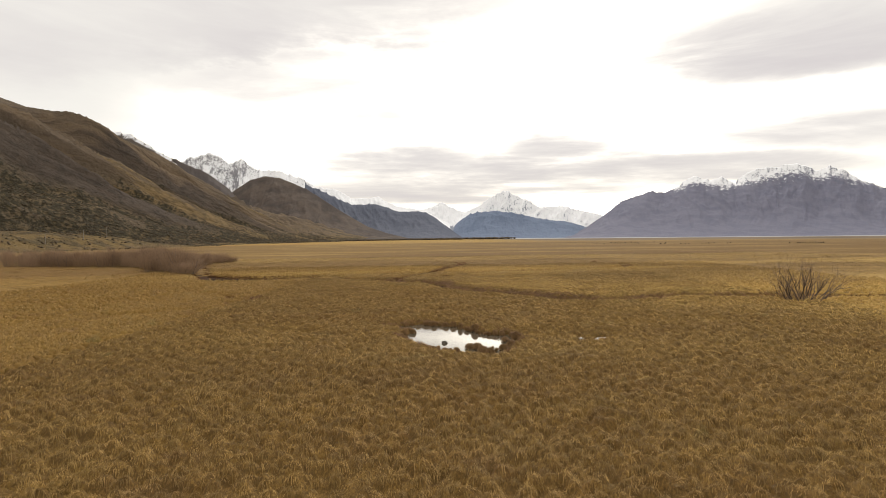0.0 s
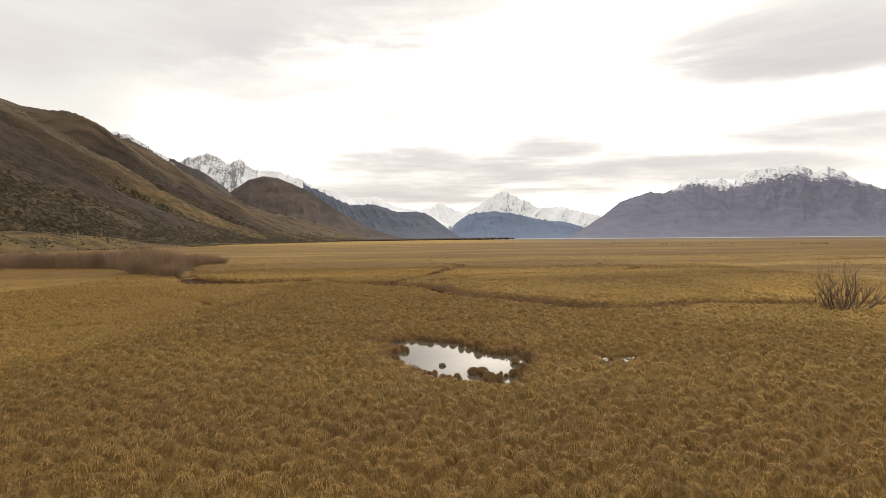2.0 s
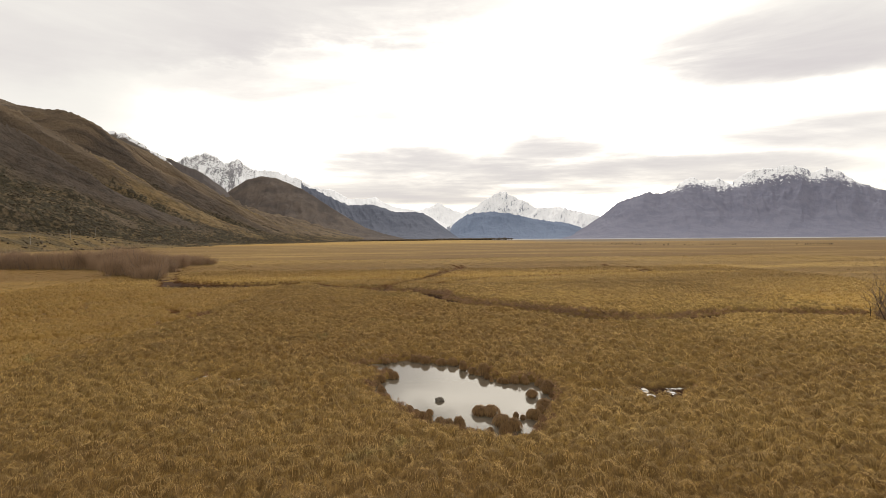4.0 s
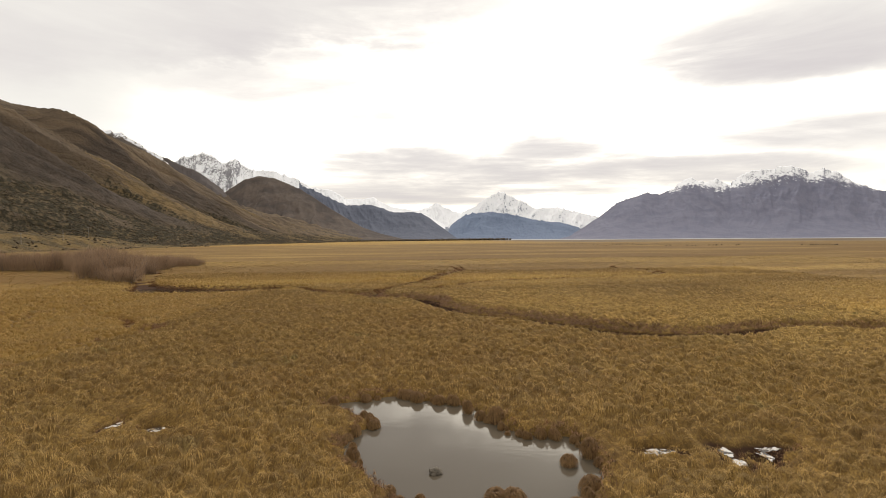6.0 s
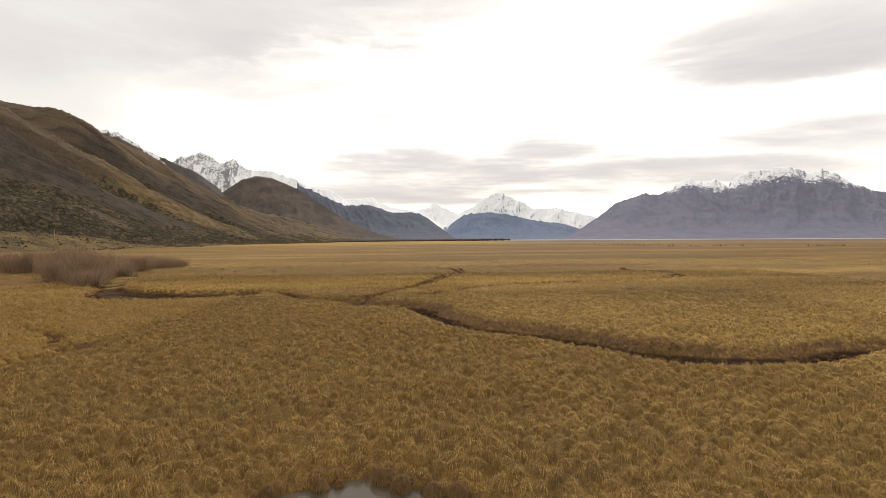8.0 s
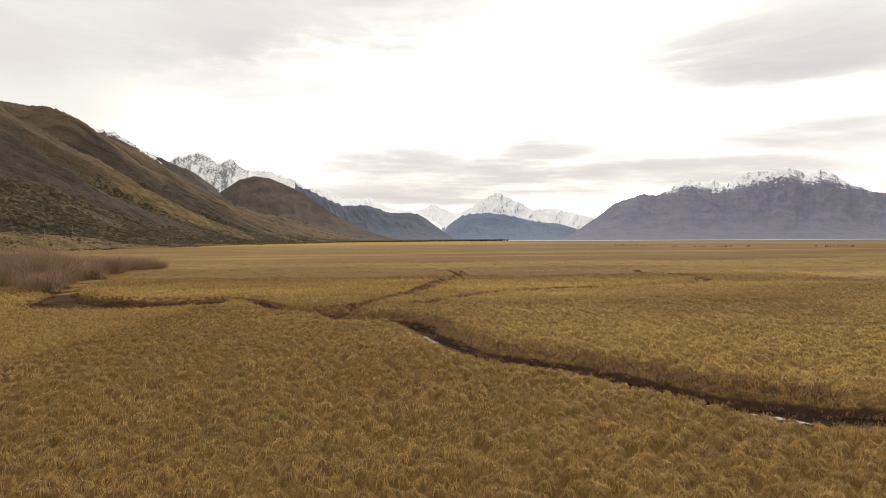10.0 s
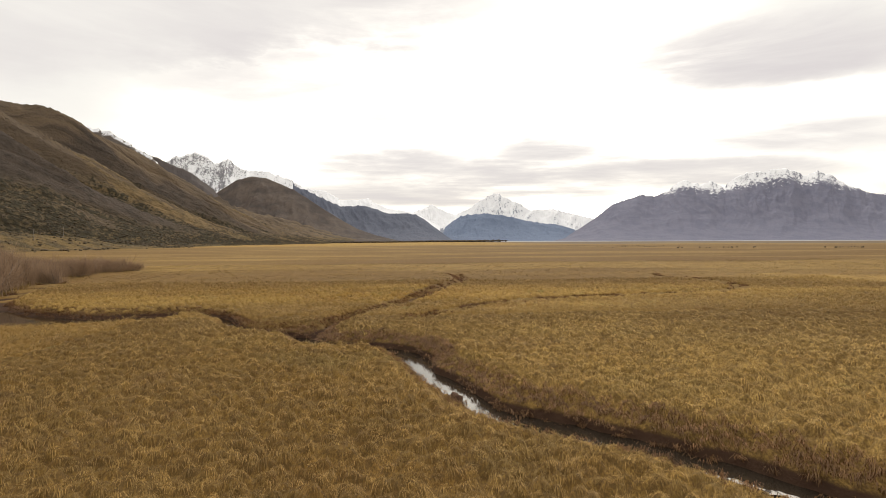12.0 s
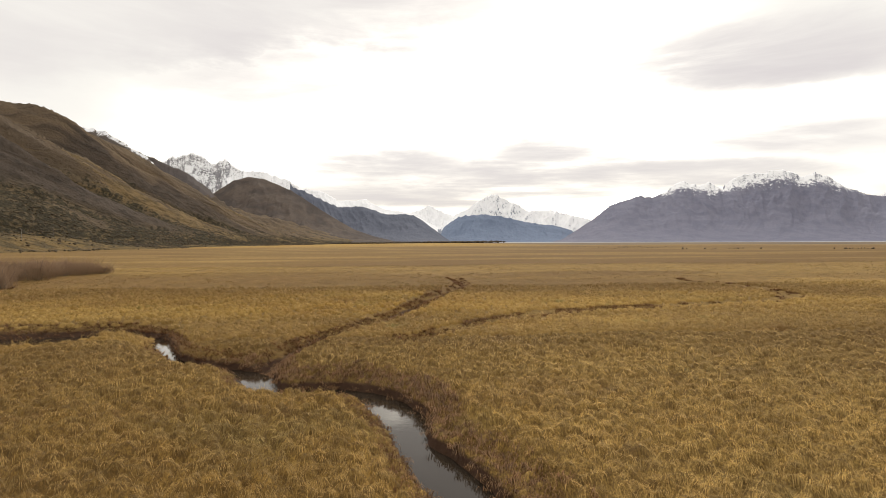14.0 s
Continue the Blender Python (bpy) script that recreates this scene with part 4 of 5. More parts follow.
def thatch_material():
    m, nt, bsdf = material("matted_thatch", 0.95, 0.1)
    pos = place_of(nt)
    fine = noise_tex(nt, scaled(nt, pos, 9.0, 9.0, 9.0), 1.0, 5.0, 0.7)
    c = sward(nt, pos)
    c = mix_colour(nt, 0.45, c, shaded_thatch(nt, pos, c))
    nt.links.new(c, bsdf.inputs["Base Color"])
    bump(nt, bsdf, fine, 0.6, 0.06)
    return m


THATCH = thatch_material()
GRASS_LABEL = "dense dry golden tussock grass, bent over by wind"


def tuft_domes(rng, x, y, height):
    """The matted crowns of tussocks farther off: one low uneven dome of thatch under each mop of blades."""
    n = len(x)
    z = land(x, y, crowns=False)
    breadth, tall = rng.uniform(0.20, 0.36, n), height * rng.uniform(0.7, 1.35, n)
    ds, along, da, ta, db, dc, dp = wetness(x, y)
    tall = tall * (0.4 + 0.6 * smoothstep(0.3, 2.0, np.minimum(np.minimum(ds - stream_half(along), da - 0.3), dp)))
    a = np.arange(5) * 2 * np.pi / 5
    ring = np.concatenate([np.c_[np.cos(a), np.sin(a), 0 * a - 0.25], np.c_[0.68 * np.cos(a + 0.6), 0.68 * np.sin(a + 0.6), 0 * a + 0.72], [[0, 0, 1.0]]])
    v = np.repeat(ring[None], n, 0) * rng.uniform(0.8, 1.25, (n, 11, 1))
    v = v * np.stack([breadth, breadth, tall], -1)[:, None] + np.stack([x, y, z], -1)[:, None]
    tri = [(k, (k + 1) % 5, 5 + k) for k in range(5)] + [((k + 1) % 5, 5 + (k + 1) % 5, 5 + k) for k in range(5)] + [(5 + k, 5 + (k + 1) % 5, 10) for k in range(5)]
    f = np.array(tri)[None] + (np.arange(n) * 11)[:, None, None]
    tagged(new("tussock_crowns", mesh_from("tussock_crowns", v.reshape(-1, 3), f.reshape(-1, 3), [THATCH], True)),
           "matted domed crowns of dry golden tussock grass", "grass", kind="stuff")


def make_grass():
    rng = np.random.default_rng(5)
    # nearness: how close a place ever is to the flying eye, in metres ahead of it
    rings = ((0, 19, TUFT, 42, 0.175, 0.12, 0.0105, 2), (19, 34, TUFT, 20, 0.175, 0.12, 0.018, 2),
             (34, 62, 0.62, 14, 0.26, 0.24, 0.034, 2), (62, 120, 1.3, 10, 0.26, 0.60, 0.08, 1))
    for lo, hi, step, per, length, spread, width, seg in rings:
        if step == TUFT:
            nx, y0, y1 = int(hi / TUFT) + 2, int(8 / TUFT), int((50 + hi) / TUFT)
            ix, iy = np.meshgrid(np.arange(-nx, nx), np.arange(y0, y1))
            x, y, _ = tuft_centre(ix.ravel().astype(float), iy.ravel().astype(float))
        else:
            x, y = scatter(rng, -hi * 0.95, hi * 0.95, 8, 50 + hi, step)
        near = np.maximum(np.maximum(12, np.abs(x) / 0.92), y - 50)
        keep = (near >= lo) & (near < hi) & (np.abs(x) < 0.95 * y + 3)
        x, y = x[keep], y[keep]
        keep = dry(x, y, 0.06 if hi < 40 else 0.35)
        x, y = x[keep], y[keep]
        if step == TUFT:
            crowned = (x > -21) & (x < 34) & (y < 78.5)
            v, f, a, q = tussocks(rng, x[crowned], y[crowned], per, length, spread, width, seg, 0.88, -0.9, True, True)
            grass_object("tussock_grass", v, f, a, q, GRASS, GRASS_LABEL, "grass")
            x, y, length, spread = x[~crowned], y[~crowned], 0.28, 0.17
        if len(x):
            domes = 0.0 if step > 1 else 0.24
            if domes:
                tuft_domes(rng, x, y, domes)
            v, f, a, q = tussocks(rng, x, y, per, length, spread, width, seg, 0.88, -0.9, lift=domes)
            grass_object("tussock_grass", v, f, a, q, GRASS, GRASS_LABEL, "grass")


def make_sedge():
    """Dark brown sedge hanging over the banks of the pond, the stream and the ditches."""
    rng = np.random.default_rng(6)
    x, y = scatter(rng, -60, 45, 24, 128, 0.24)
    ds, along, da, ta, db, dc, dp = wetness(x, y)
    half = stream_half(along)
    shore_gap = line_distance(x, y, np.vstack([POND, POND[:1]]))[0]
    pond = (dp > -0.05) & (dp < 0.46 + 0.3 * value_noise(x / 1.5, y / 1.5, 5)) & ((shore_gap < 0.6) | (dp < 0.12))
    facing = faces_flight(x, y)
    bank = (ds > half * 0.9) & (ds < half * 1.25 + 0.75 + 0.35 * facing)
    ditch = ((da < 1.15) & (value_noise(x * 1.5, y * 1.5, 7) > 0.3 + 0.2 * smoothstep(95, 115, y))) | ((db < 1.3) & (value_noise(x, y, 8) > 0.38 + 0.25 * smoothstep(20, 30, x))) | ((dc < 1.1) & (value_noise(x, y, 9) > 0.45))
    keep = (pond & (dp < 0.75)) | (bank & (facing | (value_noise(x * 1.3, y * 1.3, 6) > 0.2))) | ditch
    keep &= ~((dp > 0) & ~pond & ~bank & ~ditch)
    keep &= dp > -0.05
    x, y = x[keep], y[keep]
    shore = wetness(x, y)[6] < 0.8
    close = (y < 75) & (x > -22) & (x < 40)
    bankside = faces_flight(x, y)
    for some, per, length, spread, width, seg, droop, wind in (
            (close & shore, 22, 0.17, 0.14, 0.018, 2, 1.0, -2.0), (close & ~shore & bankside, 26, 0.30, 0.14, 0.018, 2, 1.05, -2.1),
            (close & ~shore & ~bankside, 14, 0.22, 0.11, 0.020, 2, 0.9, 0.6), (~close, 10, 0.30, 0.18, 0.055, 1, 0.8, -2.0)):
        v, f, a, q = tussocks(rng, x[some], y[some], per, length, spread, width, seg, droop, wind, False)
        grass_object("bank_sedge", v, f, a, q, RUSH, "dark brown sedge overhanging the water's edge", "sedge")


make_grass()
make_sedge()

# ---------------------------------------------------------------- bushes, trees and small things


def wood_material(name, pale, dark):
    m, nt, bsdf = material(name, 0.85, 0.2)
    pos = place_of(nt)
    n = noise_tex(nt, scaled(nt, pos, 3.0, 3.0, 1.0), 1.0, 5.0, 0.65)
    rnd = nt.nodes.new("ShaderNodeObjectInfo").outputs["Random"]
    c = mix_colour(nt, smooth_range(nt, math_node(nt, "ADD", n, math_node(nt, "MULTIPLY", rnd, 0.25)), 0.40, 0.80), dark, pale)
    nt.links.new(c, bsdf.inputs["Base Color"])
    bump(nt, bsdf, n, 0.4, 0.02)
    return m


BARK = wood_material("grey_brown_bark", (0.27, 0.215, 0.170), (0.13, 0.095, 0.072))
TWIG = wood_material("reddish_bare_twigs", (0.40, 0.272, 0.170), (0.25, 0.165, 0.105))
SCRUB = wood_material("dark_scrub_leaves", (0.100, 0.075, 0.049), (0.048, 0.037, 0.027))
DARKBARK = wood_material("dark_wet_bark", (0.17, 0.125, 0.095), (0.075, 0.055, 0.042))
DARKTWIG = wood_material("dark_bare_twigs", (0.27, 0.190, 0.135), (0.16, 0.110, 0.080))
POLEWOOD = wood_material("weathered_pole_wood", (0.30, 0.265, 0.225), (0.20, 0.175, 0.15))


def stone_material():
    m, nt, bsdf = material("lichened_grey_stone", 0.8, 0.3)
    pos = place_of(nt)
    n = noise_tex(nt, scaled(nt, pos, 9.0, 9.0, 9.0), 1.0, 6.0, 0.7)
    c = mix_colour(nt, smooth_range(nt, n, 0.35, 0.65), (0.075, 0.062, 0.048), (0.17, 0.145, 0.11))
    nt.links.new(c, bsdf.inputs["Base Color"])
    bump(nt, bsdf, n, 0.6, 0.03)
    return m


STONE = stone_material()


class Sticks:
    """Gathers tapering sticks of three sides into one mesh."""

    def __init__(self):
        self.verts, self.faces = [], []

    def add(self, points, radii):
        base = len(self.verts)
        for k, (p, r) in enumerate(zip(points, radii)):
            q = points[min(k + 1, len(points) - 1)] - points[max(k - 1, 0)]
            side = q.orthogonal().normalized()
            other = q.cross(side).normalized()
            for s in range(3):
                a = 2 * math.pi * s / 3
                self.verts.append(p + (side * math.cos(a) + other * math.sin(a)) * r)
        for k in range(len(points) - 1):
            for s in range(3):
                a, b = base + 3 * k + s, base + 3 * k + (s + 1) % 3
                self.faces.append((a, b, b + 3, a + 3))

    def object(self, name, mat, parent):
        ob = new(name, mesh_from(name, [tuple(v) for v in self.verts], self.faces, [mat]))
        ob.parent = parent
        return ob


def grow(rng, wood, fine, start, way, length, radius, level, levels, spread, bent):
    """One limb and its side limbs."""
    points, radii, p, d = [start], [radius], start.copy(), way.normalized()
    steps = 5 if level == 0 else 4
    for k in range(steps):
        d = (d + Vector((rng.gauss(0, 0.10), rng.gauss(0, 0.10), bent + rng.gauss(0, 0.06)))).normalized()
        p = p + d * (length / steps)
        points.append(p)
        radii.append(radius * (1 - 0.75 * (k + 1) / steps))
    (wood if level < levels - 1 else fine).add(points, radii)
    if level + 1 < levels:
        for k in range(rng.randint(4, 6) if level == 0 else rng.randint(4, 7)):
            i = rng.randint(1 if level else 2, steps)
            side = Vector((rng.gauss(0, 1), rng.gauss(0, 1), rng.gauss(0.25, 0.6))).normalized()
            grow(rng, wood, fine, points[i], (points[i] - points[i - 1]).normalized() + side * spread,
                 length * rng.uniform(0.35, 0.60), max(radii[i] * 0.65, 0.006), level + 1, levels, spread, bent)


def bare_shrub(at, label):
    """A leafless many-stemmed shrub whose stems fan out from a broad base."""
    rng = random.Random(4)
    ob = thing("bare_shrub", label, "shrub", at=at)
    wood, fine = Sticks(), Sticks()
    # two clusters of stems, the one upright, the other leaning away in a wide fan
    for k in range(26):
        left = k < 11
        f = k / 10 if left else (k - 11) / 14
        x = -1.25 + 0.9 * f if left else 0.1 + 1.3 * f
        lean = (-0.65 + 1.0 * f if left else 0.05 + 1.15 * f) + rng.gauss(0, 0.12)
        start = Vector((x + rng.gauss(0, 0.1), rng.gauss(0, 0.4), -0.15))
        grow(rng, wood, fine, start, Vector((lean, rng.gauss(0, 0.35), 1.0)), rng.uniform(2.1, 3.1), rng.uniform(0.038, 0.064), 0, 3, 0.60, 0.02)
        wood.object("stem", DARKBARK, ob)
        wood = Sticks()
    for k in range(55):
        start = Vector((rng.gauss(-0.7, 0.55), rng.gauss(0, 0.5), -0.1))
        grow(rng, wood, fine, start, Vector((rng.gauss(0, 0.5), rng.gauss(0, 0.4), 1.0)), rng.uniform(0.6, 1.6), 0.011, 1, 3, 0.6, 0.03)
    wood.object("undergrowth", DARKTWIG, ob)
    fine.object("crown", DARKTWIG, ob)
    return ob


shrub = bare_shrub((32.3, 44.5, float(land(32.3, 44.5))), "leafless grey-brown shrub with many fanned stems")
shrub.scale = (1.10, 1.08, 0.98)


def willow(seed, height):
    rng = random.Random(seed)
    ob = thing("bare_willow", "leafless grey-brown willow bush in a wet thicket", "willow", "willow thicket")
    fine = Sticks()
    for k in range(6):
        wood = Sticks()
        a = rng.uniform(0, 2 * math.pi)
        start = Vector((math.cos(a), math.sin(a), 0)) * rng.uniform(0.1, 0.9) + Vector((0, 0, -0.2))
        way = Vector((math.cos(a) * 0.28, math.sin(a) * 0.28, 1.0))
        grow(rng, wood, fine, start, way, height * rng.uniform(0.7, 1.0), rng.uniform(0.04, 0.07), 0, 2, 0.40, 0.05)
        wood.object("stem", BARK, ob)
    for k in range(430):
        a, r = rng.uniform(0, 2 * math.pi), rng.uniform(0, 1.9)
        start = Vector((math.cos(a) * r, math.sin(a) * r, rng.uniform(-0.1, height * 0.55)))
        end = start + Vector((rng.gauss(0, 0.22), rng.gauss(0, 0.22), rng.uniform(0.8, 2.0)))
        fine.add([start, end], [0.020, 0.006])
    fine.object("crown", TWIG, ob)
    return ob


def make_thicket():
    rng = random.Random(12)
    kinds = [willow(31, 5.2), willow(32, 5.8), willow(33, 4.6)]
    line = rounded([(-150, 143), (-117, 135.5), (-98, 131), (-81, 126.5), (-68, 116), (-58, 104.5), (-51, 96.5)], 5)
    spots = []
    for k in range(len(line)):
        for row in range(3):
            if k > len(line) - 6 and row > 1:
                continue
            spots.append((line[k][0] + rng.gauss(0, 1.0) - 0.8 * row, line[k][1] + 3.2 * row + rng.gauss(0, 0.9), 1.0))
    for k in range(44):
        f = k / 43
        spots.append((-84 + 20.5 * f + rng.gauss(0, 1.2), 137 + 9 * f + rng.gauss(0, 1.8), 0.42 + 0.25 * rng.random() + 0.15 * (1 - f)))
    for k in range(46):
        f = rng.random()
        spots.append((-55 - 12 * f - 9 * rng.random(), 104 + 42 * f + rng.gauss(0, 1.5), (0.98 - 0.45 * f) * rng.uniform(0.8, 1.1)))
    for k in range(5):
        spots.append((-49.6 + rng.gauss(0, 0.5), 95.3 + rng.gauss(0, 0.5), 0.55))
    for k, (x, y, s) in enumerate(spots):
        h, b = s * rng.uniform(0.72, 1.16), max(s, 0.9) * rng.uniform(0.95, 1.25)
        m = Matrix.LocRotScale((x, y, float(land(x, y))), Euler((0, 0, rng.uniform(0, 6.28))), None) @ Matrix.Diagonal((b, b, h, 1))
        if k < 3:
            kinds[k].matrix_basis = m
        else:
            copy_thing(kinds[k % 3], m)


make_thicket()


def clumps(name, label, category, places, mat, seed):
    """Many small uneven bushes as one joined mesh; places: rows of x, y, z, breadth, height."""
    rng = np.random.default_rng(seed)
    bm = bmesh.new()
    bmesh.ops.create_cone(bm, cap_ends=False, segments=4, radius1=1.0, radius2=0.0, depth=1.0, matrix=Matrix.Translation((0, 0, 0.5)))
    bmesh.ops.create_cone(bm, cap_ends=False, segments=4, radius1=0.0, radius2=1.0, depth=1.0, matrix=Matrix.Translation((0, 0, -0.5)))
    bmesh.ops.remove_doubles(bm, verts=bm.verts[:], dist=0.01)
    bm.verts.index_update()
    v0 = np.array([v.co[:] for v in bm.verts])
    f0 = np.array([[v.index for v in f.verts] for f in bm.faces])
    bm.free()
    n = len(places)
    places = np.asarray(places, float)
    turn = rng.uniform(0, 6.28, n)[:, None]
    v = np.stack([v0[:, 0] * np.cos(turn) - v0[:, 1] * np.sin(turn), v0[:, 0] * np.sin(turn) + v0[:, 1] * np.cos(turn), v0[:, 2] + 0 * turn], -1)
    v = v * rng.uniform(0.65, 1.3, (n, len(v0), 1))
    v = v * np.stack([places[:, 3], places[:, 3], places[:, 4]], -1)[:, None, :] * 0.5
    v = v + places[:, None, :3] + np.stack([0 * places[:, 4], 0 * places[:, 4], places[:, 4] * 0.35], -1)[:, None, :]
    f = f0[None] + (np.arange(n) * len(v0))[:, None, None]
    tagged(new(name, mesh_from(name, v.reshape(-1, 3), f.reshape(-1, 3), [mat])), label, category, kind="stuff")


def make_scrub():
    rng = np.random.default_rng(15)
    n = 120000
    ss, yy = rng.uniform(20, 640, n), 480 + 1500 * rng.uniform(0, 1, n) ** 1.3
    z, spur = wall_shape(ss, yy)
    keep = rng.uniform(0, 1, n) < 0.05 * smoothstep(460, 300, ss) + 0.8 * scrub_cover(ss, yy, spur) ** 2.2
    ss, yy, z = ss[keep][:24000], yy[keep][:24000], z[keep][:24000]
    size = rng.uniform(0.9, 3.0, len(ss)) * rng.uniform(0.6, 1.5, len(ss))
    clumps("hill_scrub", "dark green-brown matagouri scrub on the slope", "scrub",
           np.stack([wall_foot(yy) - ss, yy, z, size, size * 0.6], -1), SCRUB, 16)
    # bushes along the track at the hill's foot
    n = 2600
    yy = 330 + 1900 * rng.uniform(0, 1, n) ** 1.2
    x = wall_foot(yy) + rng.normal(-14, 22, n) - 40 * (rng.uniform(0, 1, n) < 0.4)
    keep = fbm(x / 25, yy / 60, 141, 3) > 0.53 - 0.10 * smoothstep(800, 1000, yy)
    x, yy = x[keep], yy[keep]
    size = rng.uniform(0.6, 3.0, len(x)) * (1 + 0.8 * smoothstep(800, 1300, yy))
    clumps("track_bushes", "low dark bushes along the foot of the hill", "bush", np.stack([x, yy, np.where(x < wall_foot(yy), wall_shape(np.maximum(wall_foot(yy) - x, 2.0), yy)[0], -0.2), size, size * 0.7], -1), SCRUB, 17)
    # far dark line of trees where the valley narrows
    n = 1800
    x = rng.uniform(-520, 260, n)
    yy = rng.uniform(1750, 2500, n)
    size = rng.uniform(4, 11, n)
    clumps("far_tree_line", "distant dark line of trees across the valley", "trees", np.stack([x, yy, 0 * x, size * 1.8, size * 0.8], -1), SCRUB, 18)
    # low dark lumps stand in for the cattle dotted over the plain
    rows = []
    for cx, cy, rx, ry, k in ((155, 430, 30, 60, 26), (165, 330, 30, 16, 12), (228, 305, 10, 5, 11)):
        for _ in range(k):
            x, y = rng.normal(cx, rx * 0.6), rng.normal(cy, ry * 0.5)
            rows.append((x, y, float(land(x, y)), rng.uniform(0.8, 1.3), rng.uniform(0.8, 1.2)))
    clumps("plain_bushes", "small dark lumps standing in for cattle on the far plain", "bush", rows, SCRUB, 19)


make_scrub()


def utility_pole(x, y, z, height):
    ob = thing("utility_pole", "weathered wooden power pole with a crossarm", "utility pole", "power line poles", (x, y, z))
    bm = bmesh.new()
    bmesh.ops.create_cone(bm, cap_ends=True, segments=10, radius1=0.22, radius2=0.16, depth=height + 1,
                          matrix=Matrix.Translation((0, 0, (height - 1) / 2)))
    part("post", bm, POLEWOOD, ob)
    bm = bmesh.new()
    bmesh.ops.create_cube(bm, size=1.0, matrix=Matrix.Translation((0, -0.24, height - 0.7)) @ Matrix.Diagonal((2.6, 0.16, 0.2, 1)))
    bmesh.ops.bevel(bm, geom=bm.edges[:], offset=0.02, segments=1, affect="EDGES")
    part("crossarm", bm, POLEWOOD, ob)
    for dx in (-1.1, 0.0, 1.1):
        bm = bmesh.new()
        bmesh.ops.create_cone(bm, cap_ends=True, segments=8, radius1=0.09, radius2=0.05, depth=0.3,
                              matrix=Matrix.Translation((dx, -0.24, height - 0.45)))
        part("insulator", bm, STONE, ob)
    return ob


def make_power_line():
    spots = []
    for x, y in ((-350, 384), (-352, 436), (-356, 488), (-372, 545)):
        s = wall_foot(np.array(float(y))) - x
        z = float(wall_shape(np.array(float(s)), np.array(float(y)))[0])
        spots.append((x, y, z))
        utility_pole(x, y, z, 10.0)
    wires = Sticks()
    for (x0, y0, z0), (x1, y1, z1) in zip(spots, spots[1:]):
        for dx in (-1.1, 0.0, 1.1):
            pts = []
            for k in range(9):
                f = k / 8
                pts.append(Vector((x0 + (x1 - x0) * f + dx, y0 + (y1 - y0) * f, z0 + (z1 - z0) * f + 9.6 - 3.0 * f * (1 - f))))
            wires.add(pts, [0.03] * 9)
    me = mesh_from("power_line", [tuple(v) for v in wires.verts], wires.faces, [STONE])
    tagged(new("power_line", me), "slack power wires strung between the poles", "wire", kind="stuff")


make_power_line()


def boulder(name, label, category, at, size, mat, seed):
    bm = bmesh.new()
    bmesh.ops.create_icosphere(bm, subdivisions=3, radius=1.0)
    for v in bm.verts:
        n = noise.fractal(v.co * 1.3 + Vector((seed, 0, 0)), 1.0, 2.0, 4)
        v.co = Vector((v.co.x * size[0], v.co.y * size[1], v.co.z * size[2])) * (1 + 0.28 * n)
    me = bpy.data.meshes.new(name)
    bm.to_mesh(me)
    bm.free()
    me.materials.append(mat)
    ob = new(name, me)
    ob.location = at
    return tagged(ob, label, category)


boulder("stone", "grey lichened stone standing out of the pond", "stone", (0.0, 30.25, POND_LEVEL + 0.03), (0.19, 0.15, 0.13), STONE, 3)


def sedge_clump(seed):
    """A rounded clump of brown sedge, a metre broad: a peat mound under a mop of blades that hang down all round."""
    rng = np.random.default_rng(seed)
    ob = thing("sedge_clump", "rounded brown sedge clump at the pond's water edge", "sedge clump", "sedge clumps")
    bm = bmesh.new()
    bmesh.ops.create_icosphere(bm, subdivisions=2, radius=1.0)
    for v in bm.verts:
        n = noise.fractal(v.co * 1.5 + Vector((seed, 0, 0)), 1.0, 2.0, 3)
        v.co = Vector((v.co.x * 0.44, v.co.y * 0.42, v.co.z * 0.40 + 0.02)) * (1 + 0.2 * n)
    part("peat_mound", bm, PEAT, ob)
    n = 900
    q, r = rng.uniform(0, 6.28, n), 0.44 * np.sqrt(rng.uniform(0, 1, n))

    def dome(reach):
        return 0.42 * np.sqrt(np.clip(1 - (reach / 0.50) ** 2, 0, 1)) + 0.02

    ln = rng.uniform(0.16, 0.34, n)
    az = q + rng.normal(0, 0.5, n)
    out = np.hypot(r * np.cos(q) + 0.85 * ln * np.cos(az), r * np.sin(q) + 0.85 * ln * np.sin(az))
    tip = dome(out) + np.where(rng.uniform(0, 1, n) < 0.3, rng.uniform(0.05, 0.20, n), rng.uniform(-0.05, 0.08, n))
    v, f, a = blades(rng, r * np.cos(q), r * np.sin(q), dome(r), ln, rng.uniform(0.012, 0.024, n), np.full(n, 0.9), az, 2, tip)
    me = mesh_from("sedge_mop", v, f, [MOP])
    layer = me.uv_layers.new(name="length")
    uv = np.full((len(f) * 3, 2), 0.5, np.float32)
    uv[:, 1] = a[f.ravel()]
    layer.data.foreach_set("uv", uv.ravel())
    tuft = new("sedge_mop", me)
    tuft.parent = ob
    return ob


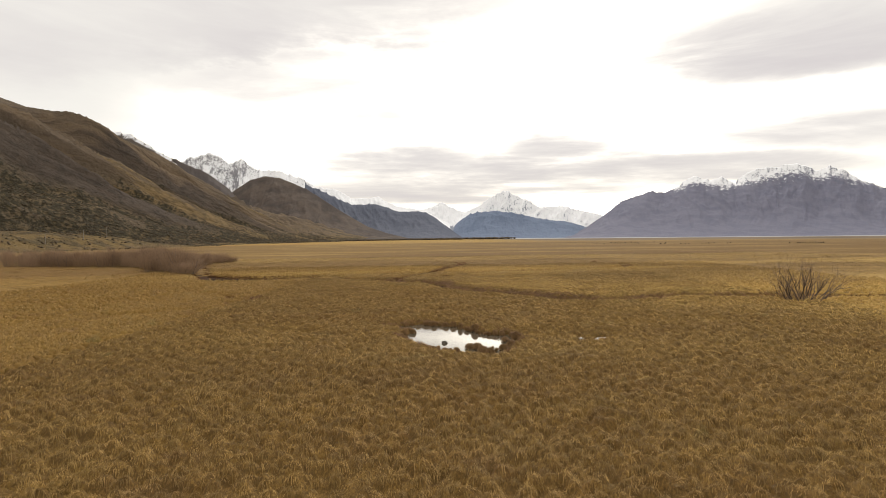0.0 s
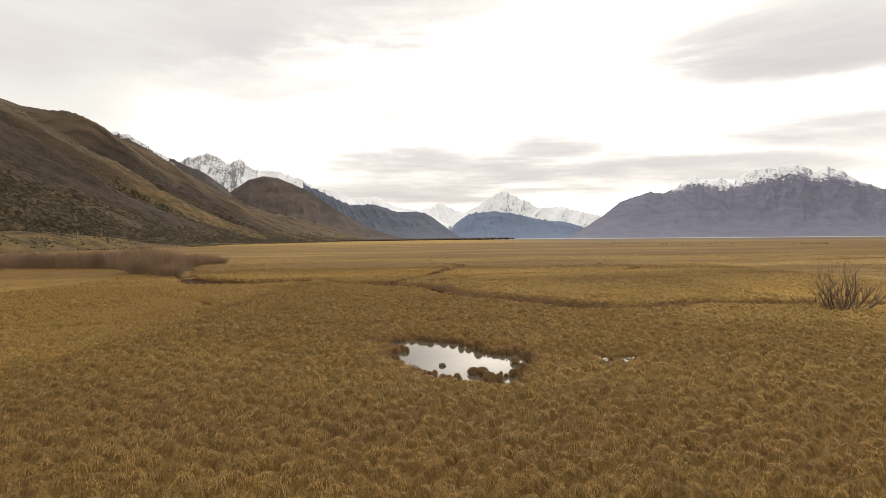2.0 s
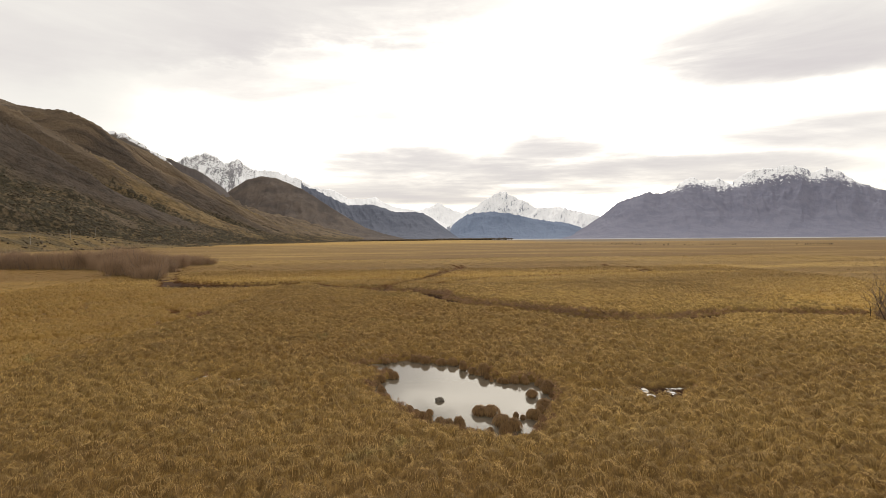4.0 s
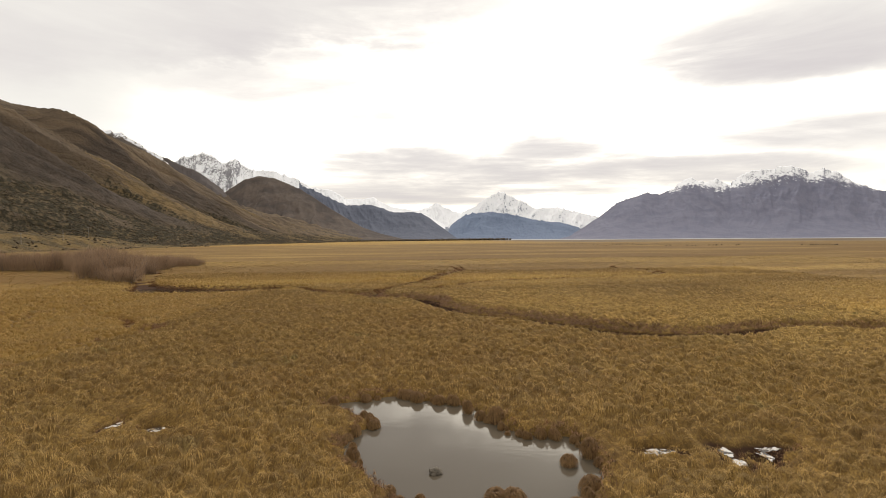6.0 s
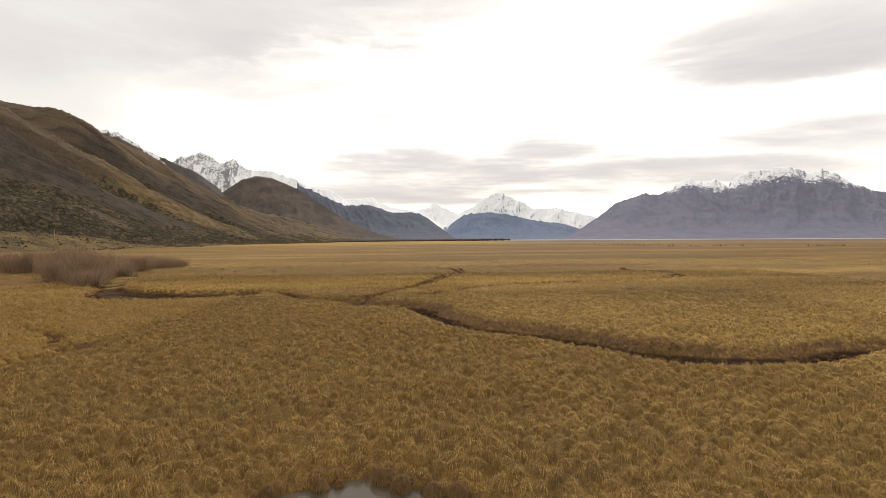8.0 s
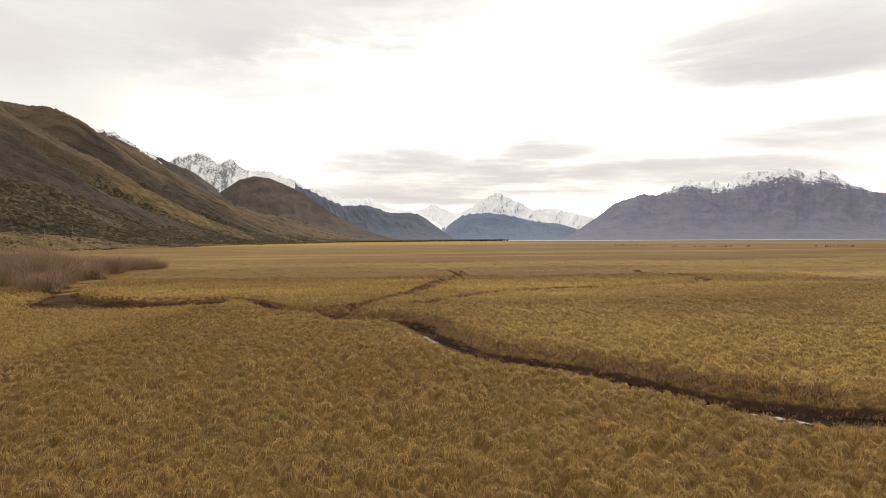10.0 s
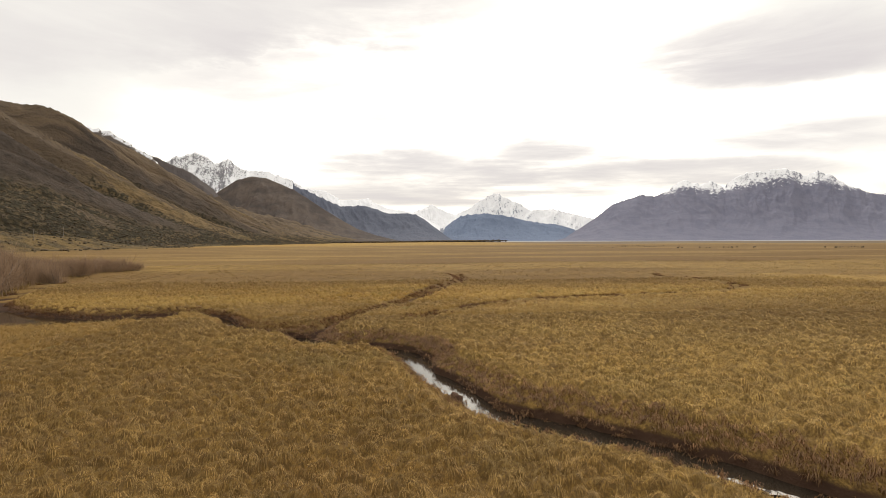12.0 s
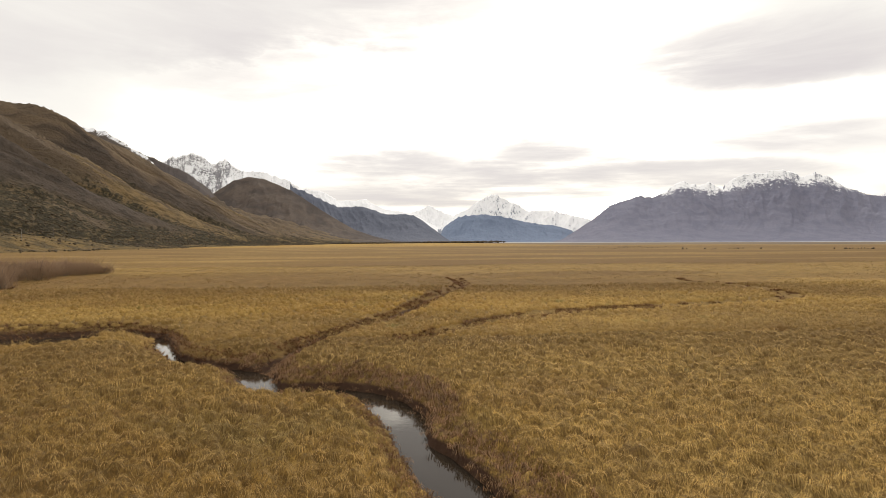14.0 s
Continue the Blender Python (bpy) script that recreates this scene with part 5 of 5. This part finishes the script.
def make_clumps():
    rng = random.Random(77)
    # clumps that stand in the water
    spots = [(3.79, 30.6, 0.52, 0.9), (1.5, 28.75, 0.62, 0.8), (1.92, 28.62, 0.72, 0.8), (2.15, 27.6, 0.68, 0.9), (2.77, 28.3, 0.44, 1.1), (3.02, 28.12, 0.42, 0.9),
             (3.34, 28.2, 0.66, 0.9), (3.95, 29.2, 1.0, 0.7), (-0.36, 28.75, 0.6, 0.8), (1.77, 34.0, 0.46, 0.9), (2.2, 33.3, 0.5, 0.9), (2.6, 27.2, 0.85, 0.8),
             (0.7, 27.55, 1.1, 0.8), (-2.15, 33.6, 0.8, 0.8)]
    # and those crowded along the shore
    line = np.vstack([POND, POND[:1]])
    k, gap = 0.0, np.hypot(*np.diff(line, axis=0).T)
    reach = np.concatenate([[0], np.cumsum(gap)])
    while k < reach[-1]:
        x, y = np.interp(k, reach, line[:, 0]), np.interp(k, reach, line[:, 1])
        far_side = x > -1.5 and y > 30.5
        side = np.array([x - 0.8, y - 31.8])
        side = side / np.linalg.norm(side)
        size = rng.uniform(0.35, 1.05) if far_side else rng.uniform(0.40, 0.8)
        off = rng.uniform(-0.05, 0.40)
        if far_side or rng.random() < 0.6:
            spots.append((x + side[0] * off, y + side[1] * off, size, rng.uniform(0.7, 1.0)))
        k += size * rng.uniform(0.40, 0.75)
    kinds = [sedge_clump(50 + i) for i in range(4)]
    for i, (x, y, b, h) in enumerate(spots):
        m = Matrix.LocRotScale((x, y, POND_LEVEL - 0.16 * b), Euler((rng.uniform(-0.2, 0.2), rng.uniform(-0.2, 0.2), rng.uniform(0, 6.28))), (b * 0.9, b * rng.uniform(0.78, 1.02), b * h * 1.6))
        if i < 4:
            kinds[i].matrix_basis = m
        else:
            copy_thing(kinds[i % 4], m)


make_clumps()

boulder("peat_lump", "brown peat lump lying in the stream", "peat", (-5.2, 69.65, STREAM_LEVEL + 0.02), (0.75, 0.30, 0.22), PEAT, 8)
boulder("peat_lump", "brown peat lump fallen from the stream bank", "peat", (1.25, 60.6, STREAM_LEVEL + 0.02), (0.28, 0.34, 0.30), PEAT, 9)
